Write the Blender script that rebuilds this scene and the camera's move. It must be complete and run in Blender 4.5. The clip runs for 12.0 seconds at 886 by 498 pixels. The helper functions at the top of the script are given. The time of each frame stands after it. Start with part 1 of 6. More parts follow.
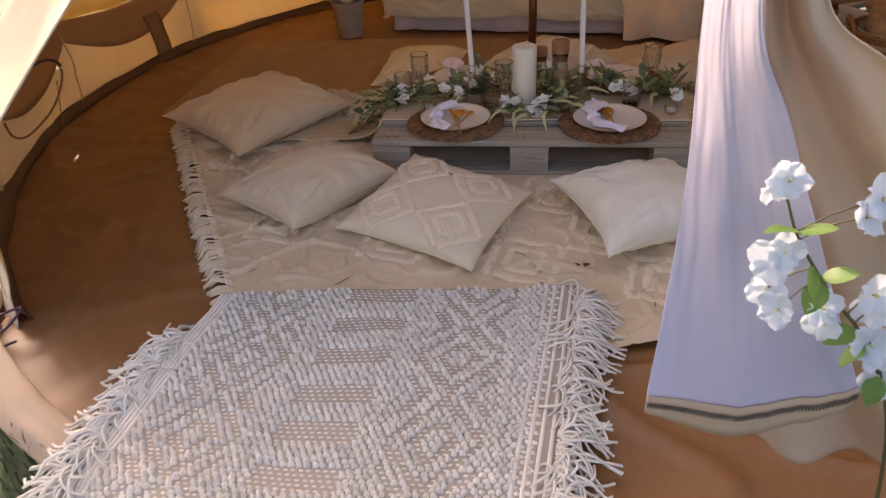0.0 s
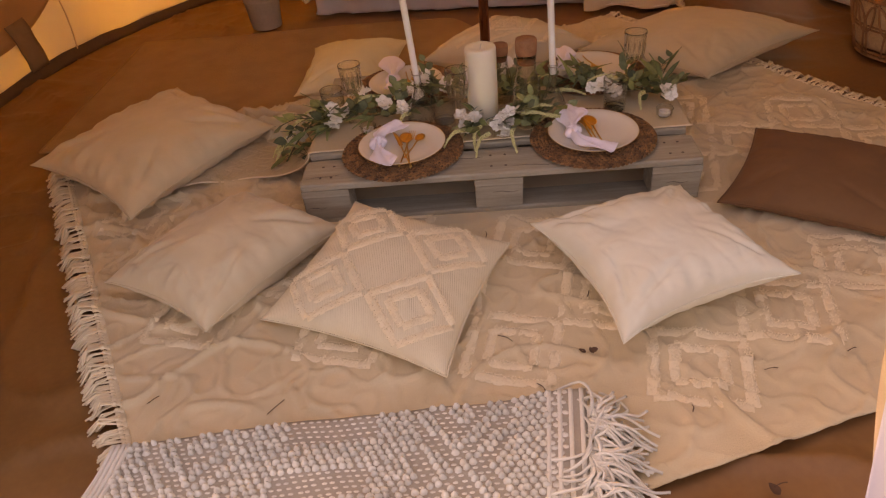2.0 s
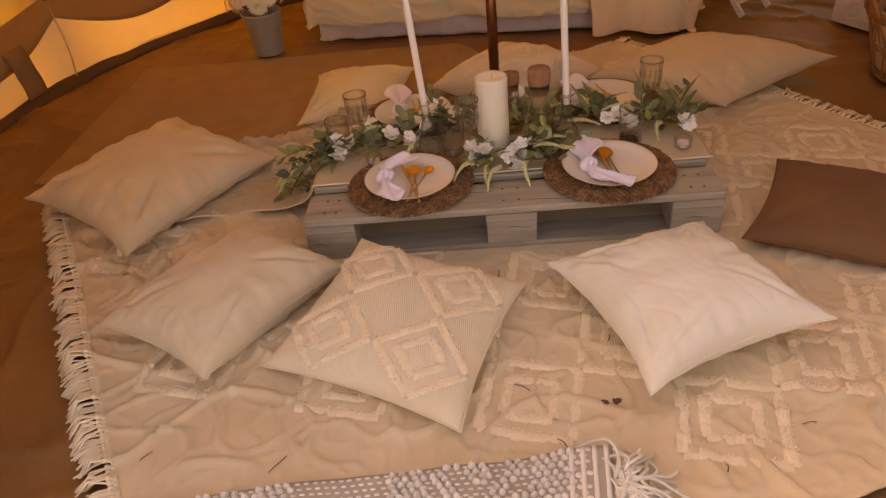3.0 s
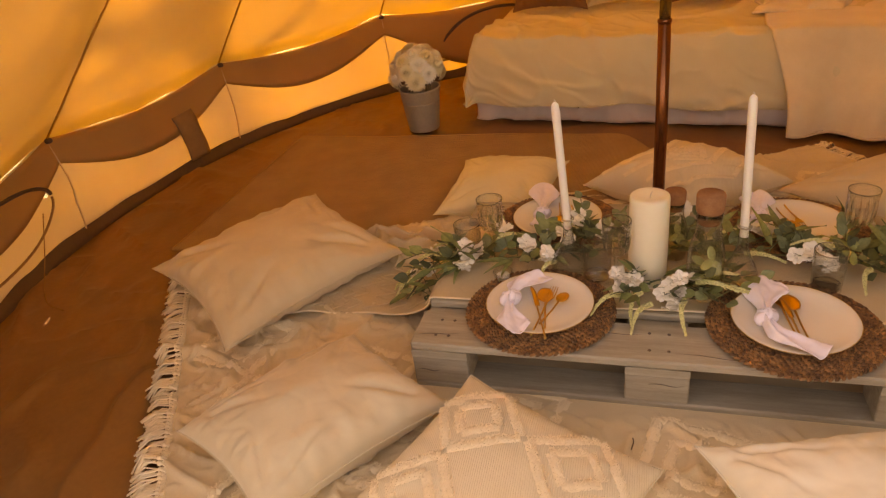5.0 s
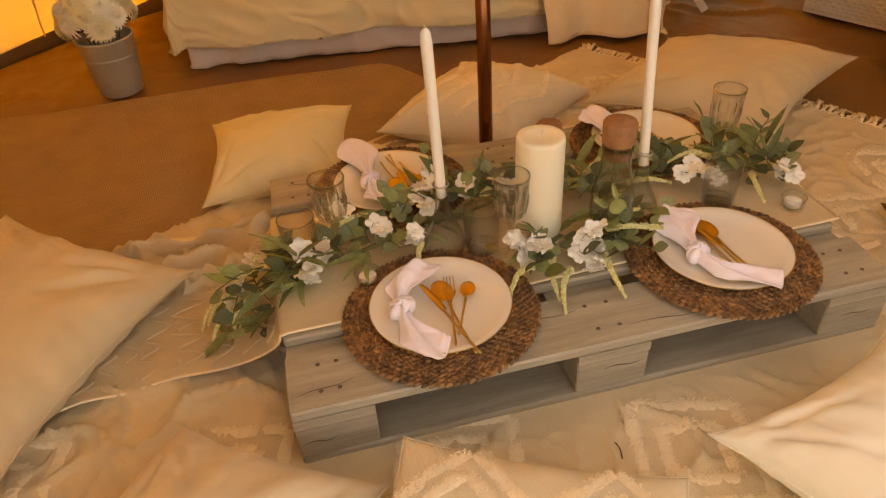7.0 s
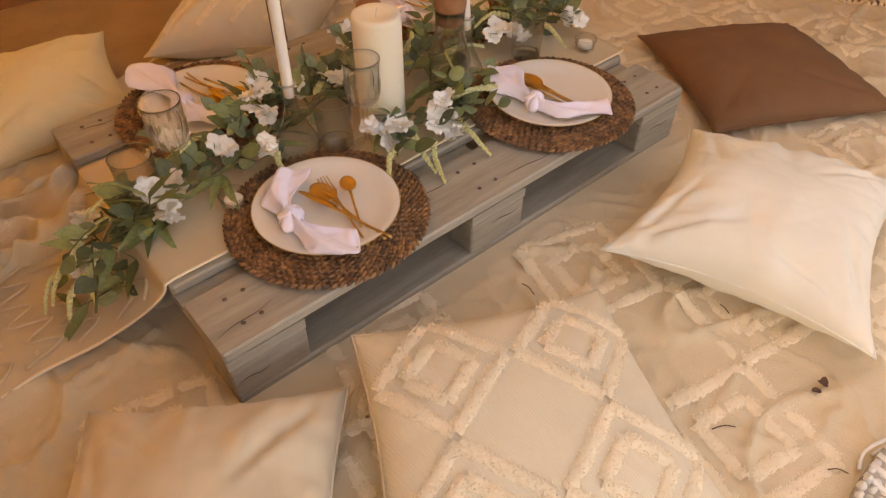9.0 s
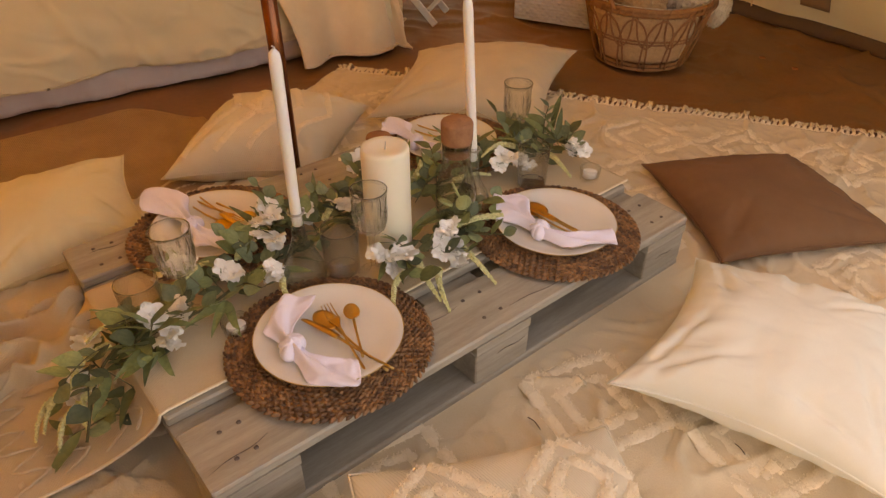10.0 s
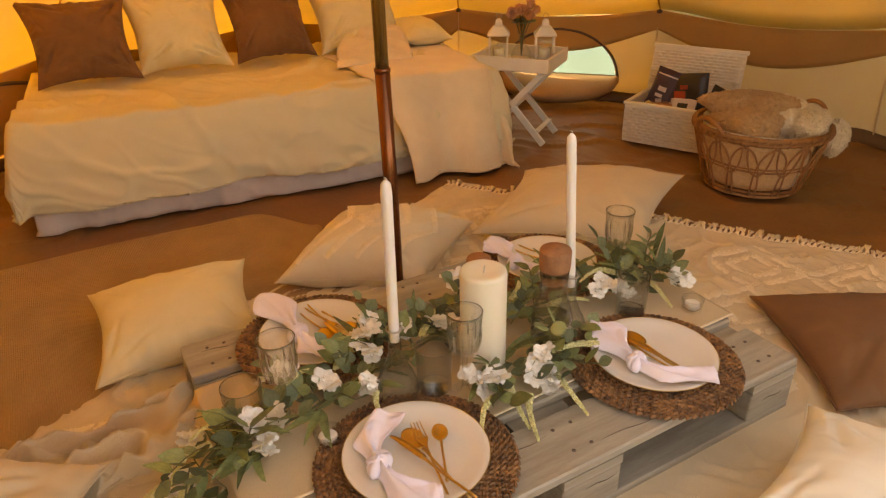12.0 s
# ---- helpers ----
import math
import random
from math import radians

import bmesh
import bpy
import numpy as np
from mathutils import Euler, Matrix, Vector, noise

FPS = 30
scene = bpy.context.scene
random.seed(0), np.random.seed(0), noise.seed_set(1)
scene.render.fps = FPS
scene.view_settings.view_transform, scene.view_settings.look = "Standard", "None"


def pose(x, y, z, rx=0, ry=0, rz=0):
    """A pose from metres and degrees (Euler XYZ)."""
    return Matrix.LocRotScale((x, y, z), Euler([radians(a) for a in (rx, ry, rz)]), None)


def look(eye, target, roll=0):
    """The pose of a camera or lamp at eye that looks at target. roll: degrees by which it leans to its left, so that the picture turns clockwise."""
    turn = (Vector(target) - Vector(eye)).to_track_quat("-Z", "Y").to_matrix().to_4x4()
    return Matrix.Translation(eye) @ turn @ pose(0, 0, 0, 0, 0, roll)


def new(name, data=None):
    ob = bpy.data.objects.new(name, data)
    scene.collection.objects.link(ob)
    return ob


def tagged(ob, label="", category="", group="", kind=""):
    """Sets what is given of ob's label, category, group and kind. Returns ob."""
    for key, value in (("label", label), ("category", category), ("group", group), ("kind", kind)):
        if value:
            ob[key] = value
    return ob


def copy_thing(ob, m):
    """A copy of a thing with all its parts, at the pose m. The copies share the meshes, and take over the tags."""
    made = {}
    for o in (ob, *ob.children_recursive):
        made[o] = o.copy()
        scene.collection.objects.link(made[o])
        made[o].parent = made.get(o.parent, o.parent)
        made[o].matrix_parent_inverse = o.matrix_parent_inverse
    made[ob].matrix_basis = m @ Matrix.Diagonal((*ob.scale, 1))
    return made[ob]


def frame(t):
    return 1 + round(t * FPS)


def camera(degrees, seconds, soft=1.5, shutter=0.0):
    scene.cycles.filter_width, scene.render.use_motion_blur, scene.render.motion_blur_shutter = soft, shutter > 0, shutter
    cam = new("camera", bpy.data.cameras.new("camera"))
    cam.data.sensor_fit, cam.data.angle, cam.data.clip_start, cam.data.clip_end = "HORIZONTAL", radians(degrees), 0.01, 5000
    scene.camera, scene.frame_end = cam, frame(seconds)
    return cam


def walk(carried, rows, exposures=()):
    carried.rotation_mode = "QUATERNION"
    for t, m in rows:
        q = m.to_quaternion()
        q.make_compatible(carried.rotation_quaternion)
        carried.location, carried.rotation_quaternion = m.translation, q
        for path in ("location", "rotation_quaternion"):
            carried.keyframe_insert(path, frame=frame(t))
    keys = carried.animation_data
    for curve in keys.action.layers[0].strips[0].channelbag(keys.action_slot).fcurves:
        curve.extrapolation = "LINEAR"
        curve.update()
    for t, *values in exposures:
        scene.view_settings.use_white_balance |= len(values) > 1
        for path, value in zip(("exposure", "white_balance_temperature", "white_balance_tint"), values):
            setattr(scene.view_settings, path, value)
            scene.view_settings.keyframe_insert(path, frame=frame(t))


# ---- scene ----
cam = camera(66.0, 12.0, 1.2, 0.2)
PATH = [
    (0, (0.007, -2.358, 1.224), (-0.242, -0.704, 0.128), -3.3),
    (0.5, (-0.028, -2.11, 1.196), (-0.194, -0.46, 0.076), -3.6),
    (1, (-0.052, -1.939, 1.212), (-0.188, -0.321, 0.043), -4.1),
    (1.5, (-0.057, -1.795, 1.212), (-0.19, -0.197, 0.017), -5.7),
    (2, (-0.059, -1.743, 1.212), (-0.177, -0.157, -0.002), -6.3),
    (2.5, (-0.074, -1.701, 1.214), (-0.184, -0.119, -0.005), -6.4),
    (2.7, (-0.086, -1.675, 1.203), (-0.192, -0.085, -0.005), -6.6),
    (4.3, (-0.066, -1.462, 1.198), (-0.509, 0.239, 0.243), -3.7),
    (4.5, (-0.044, -1.432, 1.197), (-0.559, 0.252, 0.248), -4.2),
    (5, (-0.042, -1.28, 1.198), (-0.604, 0.366, 0.21), -7.5),
    (5.5, (-0.127, -1.071, 1.137), (-0.56, 0.587, 0.105), -6.2),
    (6, (-0.206, -0.987, 1.11), (-0.322, 0.684, 0.017), -5.3),
    (6.5, (-0.325, -0.884, 1.095), (-0.177, 0.706, -0.11), -4.3),
    (6.7, (-0.385, -0.834, 1.086), (-0.166, 0.75, -0.116), -4.4),
    (8.3, (-0.734, -0.751, 1.014), (-0.08, 0.454, -0.442), -0.2),
    (8.5, (-0.744, -0.743, 1.019), (-0.03, 0.42, -0.443), -0.5),
    (9, (-0.748, -0.703, 1.024), (0.166, 0.369, -0.395), -0.0),
    (9.5, (-0.724, -0.688, 1.043), (0.273, 0.45, -0.265), -0.5),
    (10, (-0.717, -0.684, 1.047), (0.306, 0.566, -0.132), 0.1),
    (10.5, (-0.715, -0.691, 1.062), (0.272, 0.665, -0.028), 0.7),
    (11, (-0.709, -0.695, 1.075), (0.242, 0.739, 0.056), 0.5),
    (11.5, (-0.705, -0.695, 1.085), (0.218, 0.791, 0.115), -0.1),
    (12, (-0.709, -0.693, 1.097), (0.164, 0.853, 0.176), -1.5),
]
EXPOSURE = [(0, 2.0, 8400, 27), (0.5, 1.82, 8600, 29), (1.0, 1.65, 8900, 34), (1.5, 2.0, 11600, 40), (2.5, 2.4, 15500, 42), (4.5, 2.65, 27000, 40), (6.0, 2.95, 47000, 33), (9.0, 3.0, 13400, 27), (10, 2.93, 15000, 28), (11, 3.02, 17200, 28), (12, 3.08, 19000, 26)]
walk(cam, [(t, look(eye, target, roll)) for t, eye, target, roll in PATH], EXPOSURE)

# ---- light ----
world = bpy.data.worlds.new("sky")
scene.world = world
world.use_nodes = True
wn = world.node_tree.nodes
sky = wn.new("ShaderNodeTexSky")
sky.sky_type, sky.sun_disc = "NISHITA", False
sky.air_density, sky.dust_density, sky.ozone_density = 0.6, 4.0, 0.5
SUN_EL, SUN_AZ = 30.0, 328.0
sky.sun_elevation, sky.sun_rotation = radians(SUN_EL), radians(SUN_AZ)
world.node_tree.links.new(sky.outputs[0], wn["Background"].inputs[0])
wn["Background"].inputs[1].default_value = 0.13
sun = new("sun", bpy.data.lights.new("sun", "SUN"))
sun.data.energy, sun.data.angle, sun.data.color = 2.15, radians(0.6), (1.0, 0.93, 0.82)
sun_way = Vector((math.sin(radians(SUN_AZ)) * math.cos(radians(SUN_EL)), math.cos(radians(SUN_AZ)) * math.cos(radians(SUN_EL)), math.sin(radians(SUN_EL))))
sun.matrix_world = look(sun_way * 20, (0, 0, 0))


# ---- materials ----
def mat(name, col, col2=None, rough=0.8, scale=8.0, fine=120.0, bump=0.3, dist=0.002, metal=0.0, island=False, stretch=(1, 1, 1), rnd=0.0, sheen=0.0, trans=0.0, sub=0.0, wave=None):
    """Two scales of noise mix two colours and drive a fine bump. trans: share of light let through by cloth."""
    m = bpy.data.materials.new(name)
    m.use_nodes = True
    nt = m.node_tree
    n, ln = nt.nodes, nt.links
    p = n["Principled BSDF"]
    col2 = col2 or tuple(c * 0.75 for c in col)
    tc = n.new("ShaderNodeTexCoord")
    mp = n.new("ShaderNodeMapping")
    mp.inputs["Scale"].default_value = stretch
    ln.new(tc.outputs["Object"], mp.inputs[0])
    big, small = n.new("ShaderNodeTexNoise"), n.new("ShaderNodeTexNoise")
    big.inputs["Scale"].default_value, big.inputs["Detail"].default_value, big.inputs["Roughness"].default_value = scale, 8, 0.58
    small.inputs["Scale"].default_value, small.inputs["Detail"].default_value = fine, 3
    for t in (big, small):
        ln.new(mp.outputs[0], t.inputs["Vector"])
    mixv = n.new("ShaderNodeMath")
    mixv.operation = "MULTIPLY_ADD"
    ln.new(small.outputs[0], mixv.inputs[0])
    mixv.inputs[1].default_value = 0.4
    ln.new(big.outputs[0], mixv.inputs[2])
    ramp = n.new("ShaderNodeMapRange")
    ramp.inputs["From Min"].default_value, ramp.inputs["From Max"].default_value = 0.45, 0.95
    ln.new(mixv.outputs[0], ramp.inputs[0])
    mx = n.new("ShaderNodeMix")
    mx.data_type = "RGBA"
    mx.inputs["A"].default_value, mx.inputs["B"].default_value = (*col2, 1), (*col, 1)
    ln.new(ramp.outputs[0], mx.inputs["Factor"])
    out = mx.outputs["Result"]
    if rnd:
        src = n.new("ShaderNodeNewGeometry").outputs["Random Per Island"] if island else n.new("ShaderNodeObjectInfo").outputs["Random"]
        hsv = n.new("ShaderNodeHueSaturation")
        mr = n.new("ShaderNodeMapRange")
        mr.inputs["To Min"].default_value, mr.inputs["To Max"].default_value = 1 - rnd, 1 + rnd
        ln.new(src, mr.inputs[0])
        ln.new(mr.outputs[0], hsv.inputs["Value"])
        ln.new(out, hsv.inputs["Color"])
        out = hsv.outputs[0]
    ln.new(out, p.inputs["Base Color"])
    p.inputs["Roughness"].default_value, p.inputs["Metallic"].default_value = rough, metal
    p.inputs["Sheen Weight"].default_value = sheen
    if sub:
        p.inputs["Subsurface Weight"].default_value = sub
        p.inputs["Subsurface Radius"].default_value = (0.02, 0.012, 0.006)
    b = n.new("ShaderNodeBump")
    b.inputs["Strength"].default_value, b.inputs["Distance"].default_value = bump, dist
    height = mixv.outputs[0]
    if wave:
        for k, axis in enumerate(wave[1]):
            w = n.new("ShaderNodeTexWave")
            w.bands_direction, w.inputs["Scale"].default_value, w.inputs["Distortion"].default_value = axis, wave[0], 1.5
            ln.new(tc.outputs["Object"], w.inputs["Vector"])
            ad = n.new("ShaderNodeMath")
            ad.operation = "MULTIPLY_ADD"
            ln.new(w.outputs["Fac"], ad.inputs[0])
            ad.inputs[1].default_value = 0.7
            ln.new(height, ad.inputs[2])
            height = ad.outputs[0]
    ln.new(height, b.inputs["Height"])
    ln.new(b.outputs[0], p.inputs["Normal"])
    if trans:
        tr = n.new("ShaderNodeBsdfTranslucent")
        tint = n.new("ShaderNodeMix")
        tint.data_type, tint.blend_type = "RGBA", "MULTIPLY"
        tint.inputs["Factor"].default_value = 1
        ln.new(out, tint.inputs["A"])
        tint.inputs["B"].default_value = (1.0, 0.85, 0.49, 1) if trans < 0 else (1, 1, 1, 1)
        ln.new(tint.outputs["Result"], tr.inputs[0])
        ms = n.new("ShaderNodeMixShader")
        ms.inputs[0].default_value = abs(trans)
        ln.new(p.outputs[0], ms.inputs[1])
        ln.new(tr.outputs[0], ms.inputs[2])
        ln.new(ms.outputs[0], n["Material Output"].inputs[0])
    return m


def glass_mat(name, tint=(0.95, 0.97, 0.96), rough=0.01, clear=0.45, gloss=0.0):
    """Thin glass: in part plainly clear so that light falls through it, in part refracting, with gloss at its grazing edges."""
    m = bpy.data.materials.new(name)
    m.use_nodes = True
    n, ln = m.node_tree.nodes, m.node_tree.links
    n.remove(n["Principled BSDF"])
    tr, gl, ms = n.new("ShaderNodeBsdfTransparent"), n.new("ShaderNodeBsdfGlass"), n.new("ShaderNodeMixShader")
    tr.inputs[0].default_value = (*tint, 1)
    gl.inputs["Color"].default_value = (*tint, 1)
    gl.inputs["Roughness"].default_value, gl.inputs["IOR"].default_value = rough, 1.46
    ms.inputs[0].default_value = 1 - clear
    ln.new(tr.outputs[0], ms.inputs[1])
    ln.new(gl.outputs[0], ms.inputs[2])
    out = ms
    if gloss:
        fr, gs, mg, k = n.new("ShaderNodeLayerWeight"), n.new("ShaderNodeBsdfGlossy"), n.new("ShaderNodeMixShader"), n.new("ShaderNodeMath")
        fr.inputs[0].default_value = 0.5
        pw = n.new("ShaderNodeMath")
        pw.operation = "POWER"
        pw.inputs[1].default_value = 3.0
        ln.new(fr.outputs["Facing"], pw.inputs[0])
        gs.inputs["Roughness"].default_value = 0.03
        k.operation, k.use_clamp = "MULTIPLY", True
        k.inputs[1].default_value = gloss
        ln.new(pw.outputs[0], k.inputs[0])
        ln.new(k.outputs[0], mg.inputs[0])
        ln.new(ms.outputs[0], mg.inputs[1])
        ln.new(gs.outputs[0], mg.inputs[2])
        out = mg
    ln.new(out.outputs[0], n["Material Output"].inputs[0])
    return m


M_CANVAS = mat("canvas", (0.78, 0.70, 0.53), (0.71, 0.62, 0.44), 0.9, 3.0, 400, 0.3, 0.001, trans=-0.28)
M_VALANCE = mat("canvas_valance", (0.58, 0.34, 0.145), (0.50, 0.28, 0.11), 0.9, 3.0, 400, 0.3, 0.001, trans=-0.28)
M_FLAP = mat("canvas_flap", (0.74, 0.58, 0.41), (0.65, 0.49, 0.33), 0.9, 3.0, 400, 0.3, 0.001, trans=-0.20)
M_SHEET = mat("groundsheet", (0.30, 0.138, 0.050), (0.215, 0.096, 0.034), 0.44, 2.5, 60, 0.15, 0.002)
M_LIP = mat("sheet_lip", (0.12, 0.06, 0.03), None, 0.5, 6, 80, 0.4, 0.003)
M_GRASS = mat("grass", (0.028, 0.078, 0.014), (0.012, 0.036, 0.007), 0.8, 5, 150, 0.6, 0.01, rnd=0.3, island=True)
M_CREAM = mat("rug_cotton", (0.77, 0.615, 0.40), (0.67, 0.52, 0.32), 0.95, 6, 350, 0.9, 0.004, sheen=0.2)
M_TUFT = mat("tuft_yarn", (0.89, 0.75, 0.535), (0.85, 0.70, 0.48), 0.95, 20, 300, 0.1, 0.001, island=True, rnd=0.04)
M_WOOL = mat("chunky_wool", (0.83, 0.795, 0.70), (0.73, 0.69, 0.59), 0.95, 10, 250, 0.6, 0.002, island=True, rnd=0.13)
# darker than the wool: the shade between the bobbles is in this colour
M_WOOLSHADE = mat("shaded_wool_base", (0.47, 0.415, 0.335), (0.38, 0.33, 0.26), 0.95, 14, 200, 0.6, 0.003)
M_JUTE = mat("jute", (0.50, 0.32, 0.165), (0.39, 0.24, 0.115), 0.95, 7, 160, 0.8, 0.003, wave=(60, "XY"))
M_WOOD = mat("grey_painted_wood", (0.46, 0.405, 0.31), (0.28, 0.235, 0.17), 0.7, 5, 60, 0.4, 0.002, stretch=(1, 12, 12), rnd=0.06)
M_DARKWOOD = mat("raw_wood", (0.16, 0.12, 0.09), (0.09, 0.065, 0.05), 0.8, 5, 60, 0.4, 0.002, stretch=(1, 10, 10))
M_LINEN = mat("linen", (0.68, 0.535, 0.345), (0.60, 0.465, 0.295), 0.9, 8, 500, 0.3, 0.0008, sheen=0.2)
M_MAUVE = mat("satin_beige", (0.70, 0.575, 0.39), (0.63, 0.505, 0.335), 0.65, 8, 500, 0.2, 0.0006, sheen=0.3)
M_WHITE = mat("cream_cotton", (0.83, 0.79, 0.645), (0.78, 0.73, 0.58), 0.8, 8, 500, 0.2, 0.0006)
M_RIBBED = mat("ribbed_cotton", (0.80, 0.685, 0.49), (0.73, 0.61, 0.42), 0.9, 8, 500, 0.6, 0.0012, wave=(70, "X"))
M_BROWN = mat("brown_cotton", (0.235, 0.108, 0.045), (0.19, 0.083, 0.034), 0.85, 8, 500, 0.25, 0.0006, sheen=0.04)
M_YELLOW = mat("pale_cotton", (0.76, 0.645, 0.40), (0.70, 0.58, 0.345), 0.85, 8, 500, 0.25, 0.0006)
M_DUVET = mat("duvet_cotton", (0.73, 0.605, 0.385), (0.67, 0.54, 0.335), 0.85, 5, 500, 0.2, 0.0006)
M_SKIRT = mat("white_sheet", (0.66, 0.56, 0.50), (0.58, 0.48, 0.42), 0.85, 5, 500, 0.2, 0.0006)
M_THROW = mat("fleece_throw", (0.80, 0.63, 0.42), (0.72, 0.55, 0.35), 0.95, 12, 220, 0.5, 0.002, sheen=0.4)
M_COPPER = mat("copper_pole", (0.30, 0.10, 0.045), (0.22, 0.07, 0.03), 0.25, 6, 100, 0.05, 0.0005, metal=0.85)
M_BRASS = mat("brass_pole", (0.55, 0.40, 0.16), (0.45, 0.32, 0.12), 0.25, 6, 100, 0.05, 0.0005, metal=0.9)


# ---- builders ----
class Geo:
    """Gathers points and faces of one mesh."""

    def __init__(self):
        self.v, self.f = [], []

    def add(self, v, f, m=None):
        k = len(self.v)
        self.v += [tuple(m @ Vector(p)) if m else tuple(p) for p in v]
        self.f += [tuple(k + i for i in q) for q in f]
        return self

    def grid(self, nu, nv, fn, wrap=False, m=None):
        v = [fn(i / (nu if wrap else nu - 1), j / (nv - 1)) for i in range(nu) for j in range(nv)]
        f = [(i * nv + j, (i + 1) % nu * nv + j, (i + 1) % nu * nv + j + 1, i * nv + j + 1) for i in range(nu if wrap else nu - 1) for j in range(nv - 1)]
        return self.add(v, f, m)

    def box(self, c, s, m=None, b=0.0):
        """A box with its long edges chamfered by b."""
        hx, hy, hz = s[0] / 2, s[1] / 2, s[2] / 2
        ring = [(-hy + b, -hz), (hy - b, -hz), (hy, -hz + b), (hy, hz - b), (hy - b, hz), (-hy + b, hz), (-hy, hz - b), (-hy, -hz + b)] if b else [(-hy, -hz), (hy, -hz), (hy, hz), (-hy, hz)]
        n = len(ring)
        ends = ((-hx, 1 - b / max(hy, 1e-6)), (-hx + b, 1), (hx - b, 1), (hx, 1 - b / max(hy, 1e-6))) if b else ((-hx, 1), (hx, 1))
        v = [(c[0] + x, c[1] + y * (k if b else 1), c[2] + z * (k if b else 1)) for x, k in ends for y, z in ring]
        f = [(r * n + i, r * n + (i + 1) % n, (r + 1) * n + (i + 1) % n, (r + 1) * n + i) for r in range(len(ends) - 1) for i in range(n)]
        f += [tuple(range(n))[::-1], tuple((len(ends) - 1) * n + i for i in range(n))]
        return self.add(v, f, m)

    def lathe(self, prof, n=24, m=None):
        v = [(r * math.cos(2 * math.pi * i / n), r * math.sin(2 * math.pi * i / n), z) for i in range(n) for r, z in prof]
        k = len(prof)
        f = [(i * k + j, (i + 1) % n * k + j, (i + 1) % n * k + j + 1, i * k + j + 1) for i in range(n) for j in range(k - 1)]
        return self.add(v, f, m)

    def tube(self, pts, r, n=6, m=None, closed=False):
        pts = [Vector(p) for p in pts]
        v, k = [], len(pts)
        up = Vector((0.13, 0.21, 0.97))
        for i, p in enumerate(pts):
            a, b = (pts[i - 1], pts[(i + 1) % k]) if closed else (pts[max(i - 1, 0)], pts[min(i + 1, k - 1)])
            t = (b - a).normalized()
            s = t.cross(up)
            s = s.normalized() if s.length > 1e-4 else Vector((1, 0, 0))
            w = s.cross(t)
            rr = r(i / (k - 1)) if callable(r) else r
            v += [p + (s * math.cos(2 * math.pi * j / n) + w * math.sin(2 * math.pi * j / n)) * rr for j in range(n)]
        f = [(i * n + j, i * n + (j + 1) % n, (i + 1) % k * n + (j + 1) % n, (i + 1) % k * n + j) for i in range(k if closed else k - 1) for j in range(n)]
        if not closed:
            f += [tuple(range(n))[::-1], tuple((k - 1) * n + j for j in range(n))]
        return self.add(v, f, m)

    def mesh(self, name, material, smooth=True, tidy=False):
        me = bpy.data.meshes.new(name)
        me.from_pydata(self.v, [], self.f)
        me.materials.append(material)
        if tidy:
            bm = bmesh.new()
            bm.from_mesh(me)
            bmesh.ops.recalc_face_normals(bm, faces=bm.faces)
            bm.to_mesh(me)
            bm.free()
        me.polygons.foreach_set("use_smooth", [smooth] * len(me.polygons))
        me.update()
        return me


def part(name, geo, material, parent=None, label="", smooth=True, solid=0.0, at=None, tidy=False):
    """One mesh object, a part of its parent."""
    ob = new(name, geo if isinstance(geo, bpy.types.Mesh) else geo.mesh(name, material, smooth, tidy))
    if parent:
        ob.parent = parent
    if at is not None:
        ob.matrix_basis = at
    if label:
        ob["label"] = label
    if solid:
        s = ob.modifiers.new("thickness", "SOLIDIFY")
        s.thickness, s.offset = solid, 0
    return ob


def thing(name, label, category, m=None, group="", kind=""):
    """An Empty at the base of a thing that has parts."""
    ob = new(name)
    ob.empty_display_size = 0.05
    if m is not None:
        ob.matrix_basis = m
    return tagged(ob, label, category, group, kind)


def nz(x, y, z=0.0):
    return noise.noise(Vector((x, y, z)))


def smooth01(a, b, x):
    t = min(max((x - a) / (b - a), 0), 1)
    return t * t * (3 - 2 * t)


def spline(pts, n):
    """A smooth line through a few points."""
    P = [Vector(p) for p in pts]
    P = [P[0] * 2 - P[1]] + P + [P[-1] * 2 - P[-2]]
    out = []
    for k in range(n):
        u = k / (n - 1) * (len(P) - 3)
        i = min(int(u), len(P) - 4)
        t = u - i
        a, b, c, d = P[i:i + 4]
        out.append(0.5 * (2 * b + (c - a) * t + (2 * a - 5 * b + 4 * c - d) * t * t + (3 * b - a - 3 * c + d) * t ** 3))
    return out


# ---- tent ----
CX, CY = 0.0, 0.83


def rim(th):
    return 2.43 + 0.15 * math.cos(th)


def eave(th):
    return 0.485 + 0.045 * math.cos(th)


SEAM = [radians(3.2 + 360 / 14 * k) for k in range(14)]
APEX = 2.85
DOOR0, DOOR1 = radians(231), radians(311)


def wall_at(th, s, out=0.0):
    """A point of the upright wall: s 0 at the ground, 1 at the eaves; it bows in a little between the seams."""
    k = (th - SEAM[0]) / (2 * math.pi / 14) % 1
    bow = math.sin(math.pi * k)
    r = rim(th) + out - 0.05 * bow * s - 0.03 * math.sin(math.pi * s) + 0.012 * nz(th * 9, s * 4)
    z = (eave(th) - 0.045 * bow) * s
    return (CX + r * math.cos(th), CY + r * math.sin(th), z)


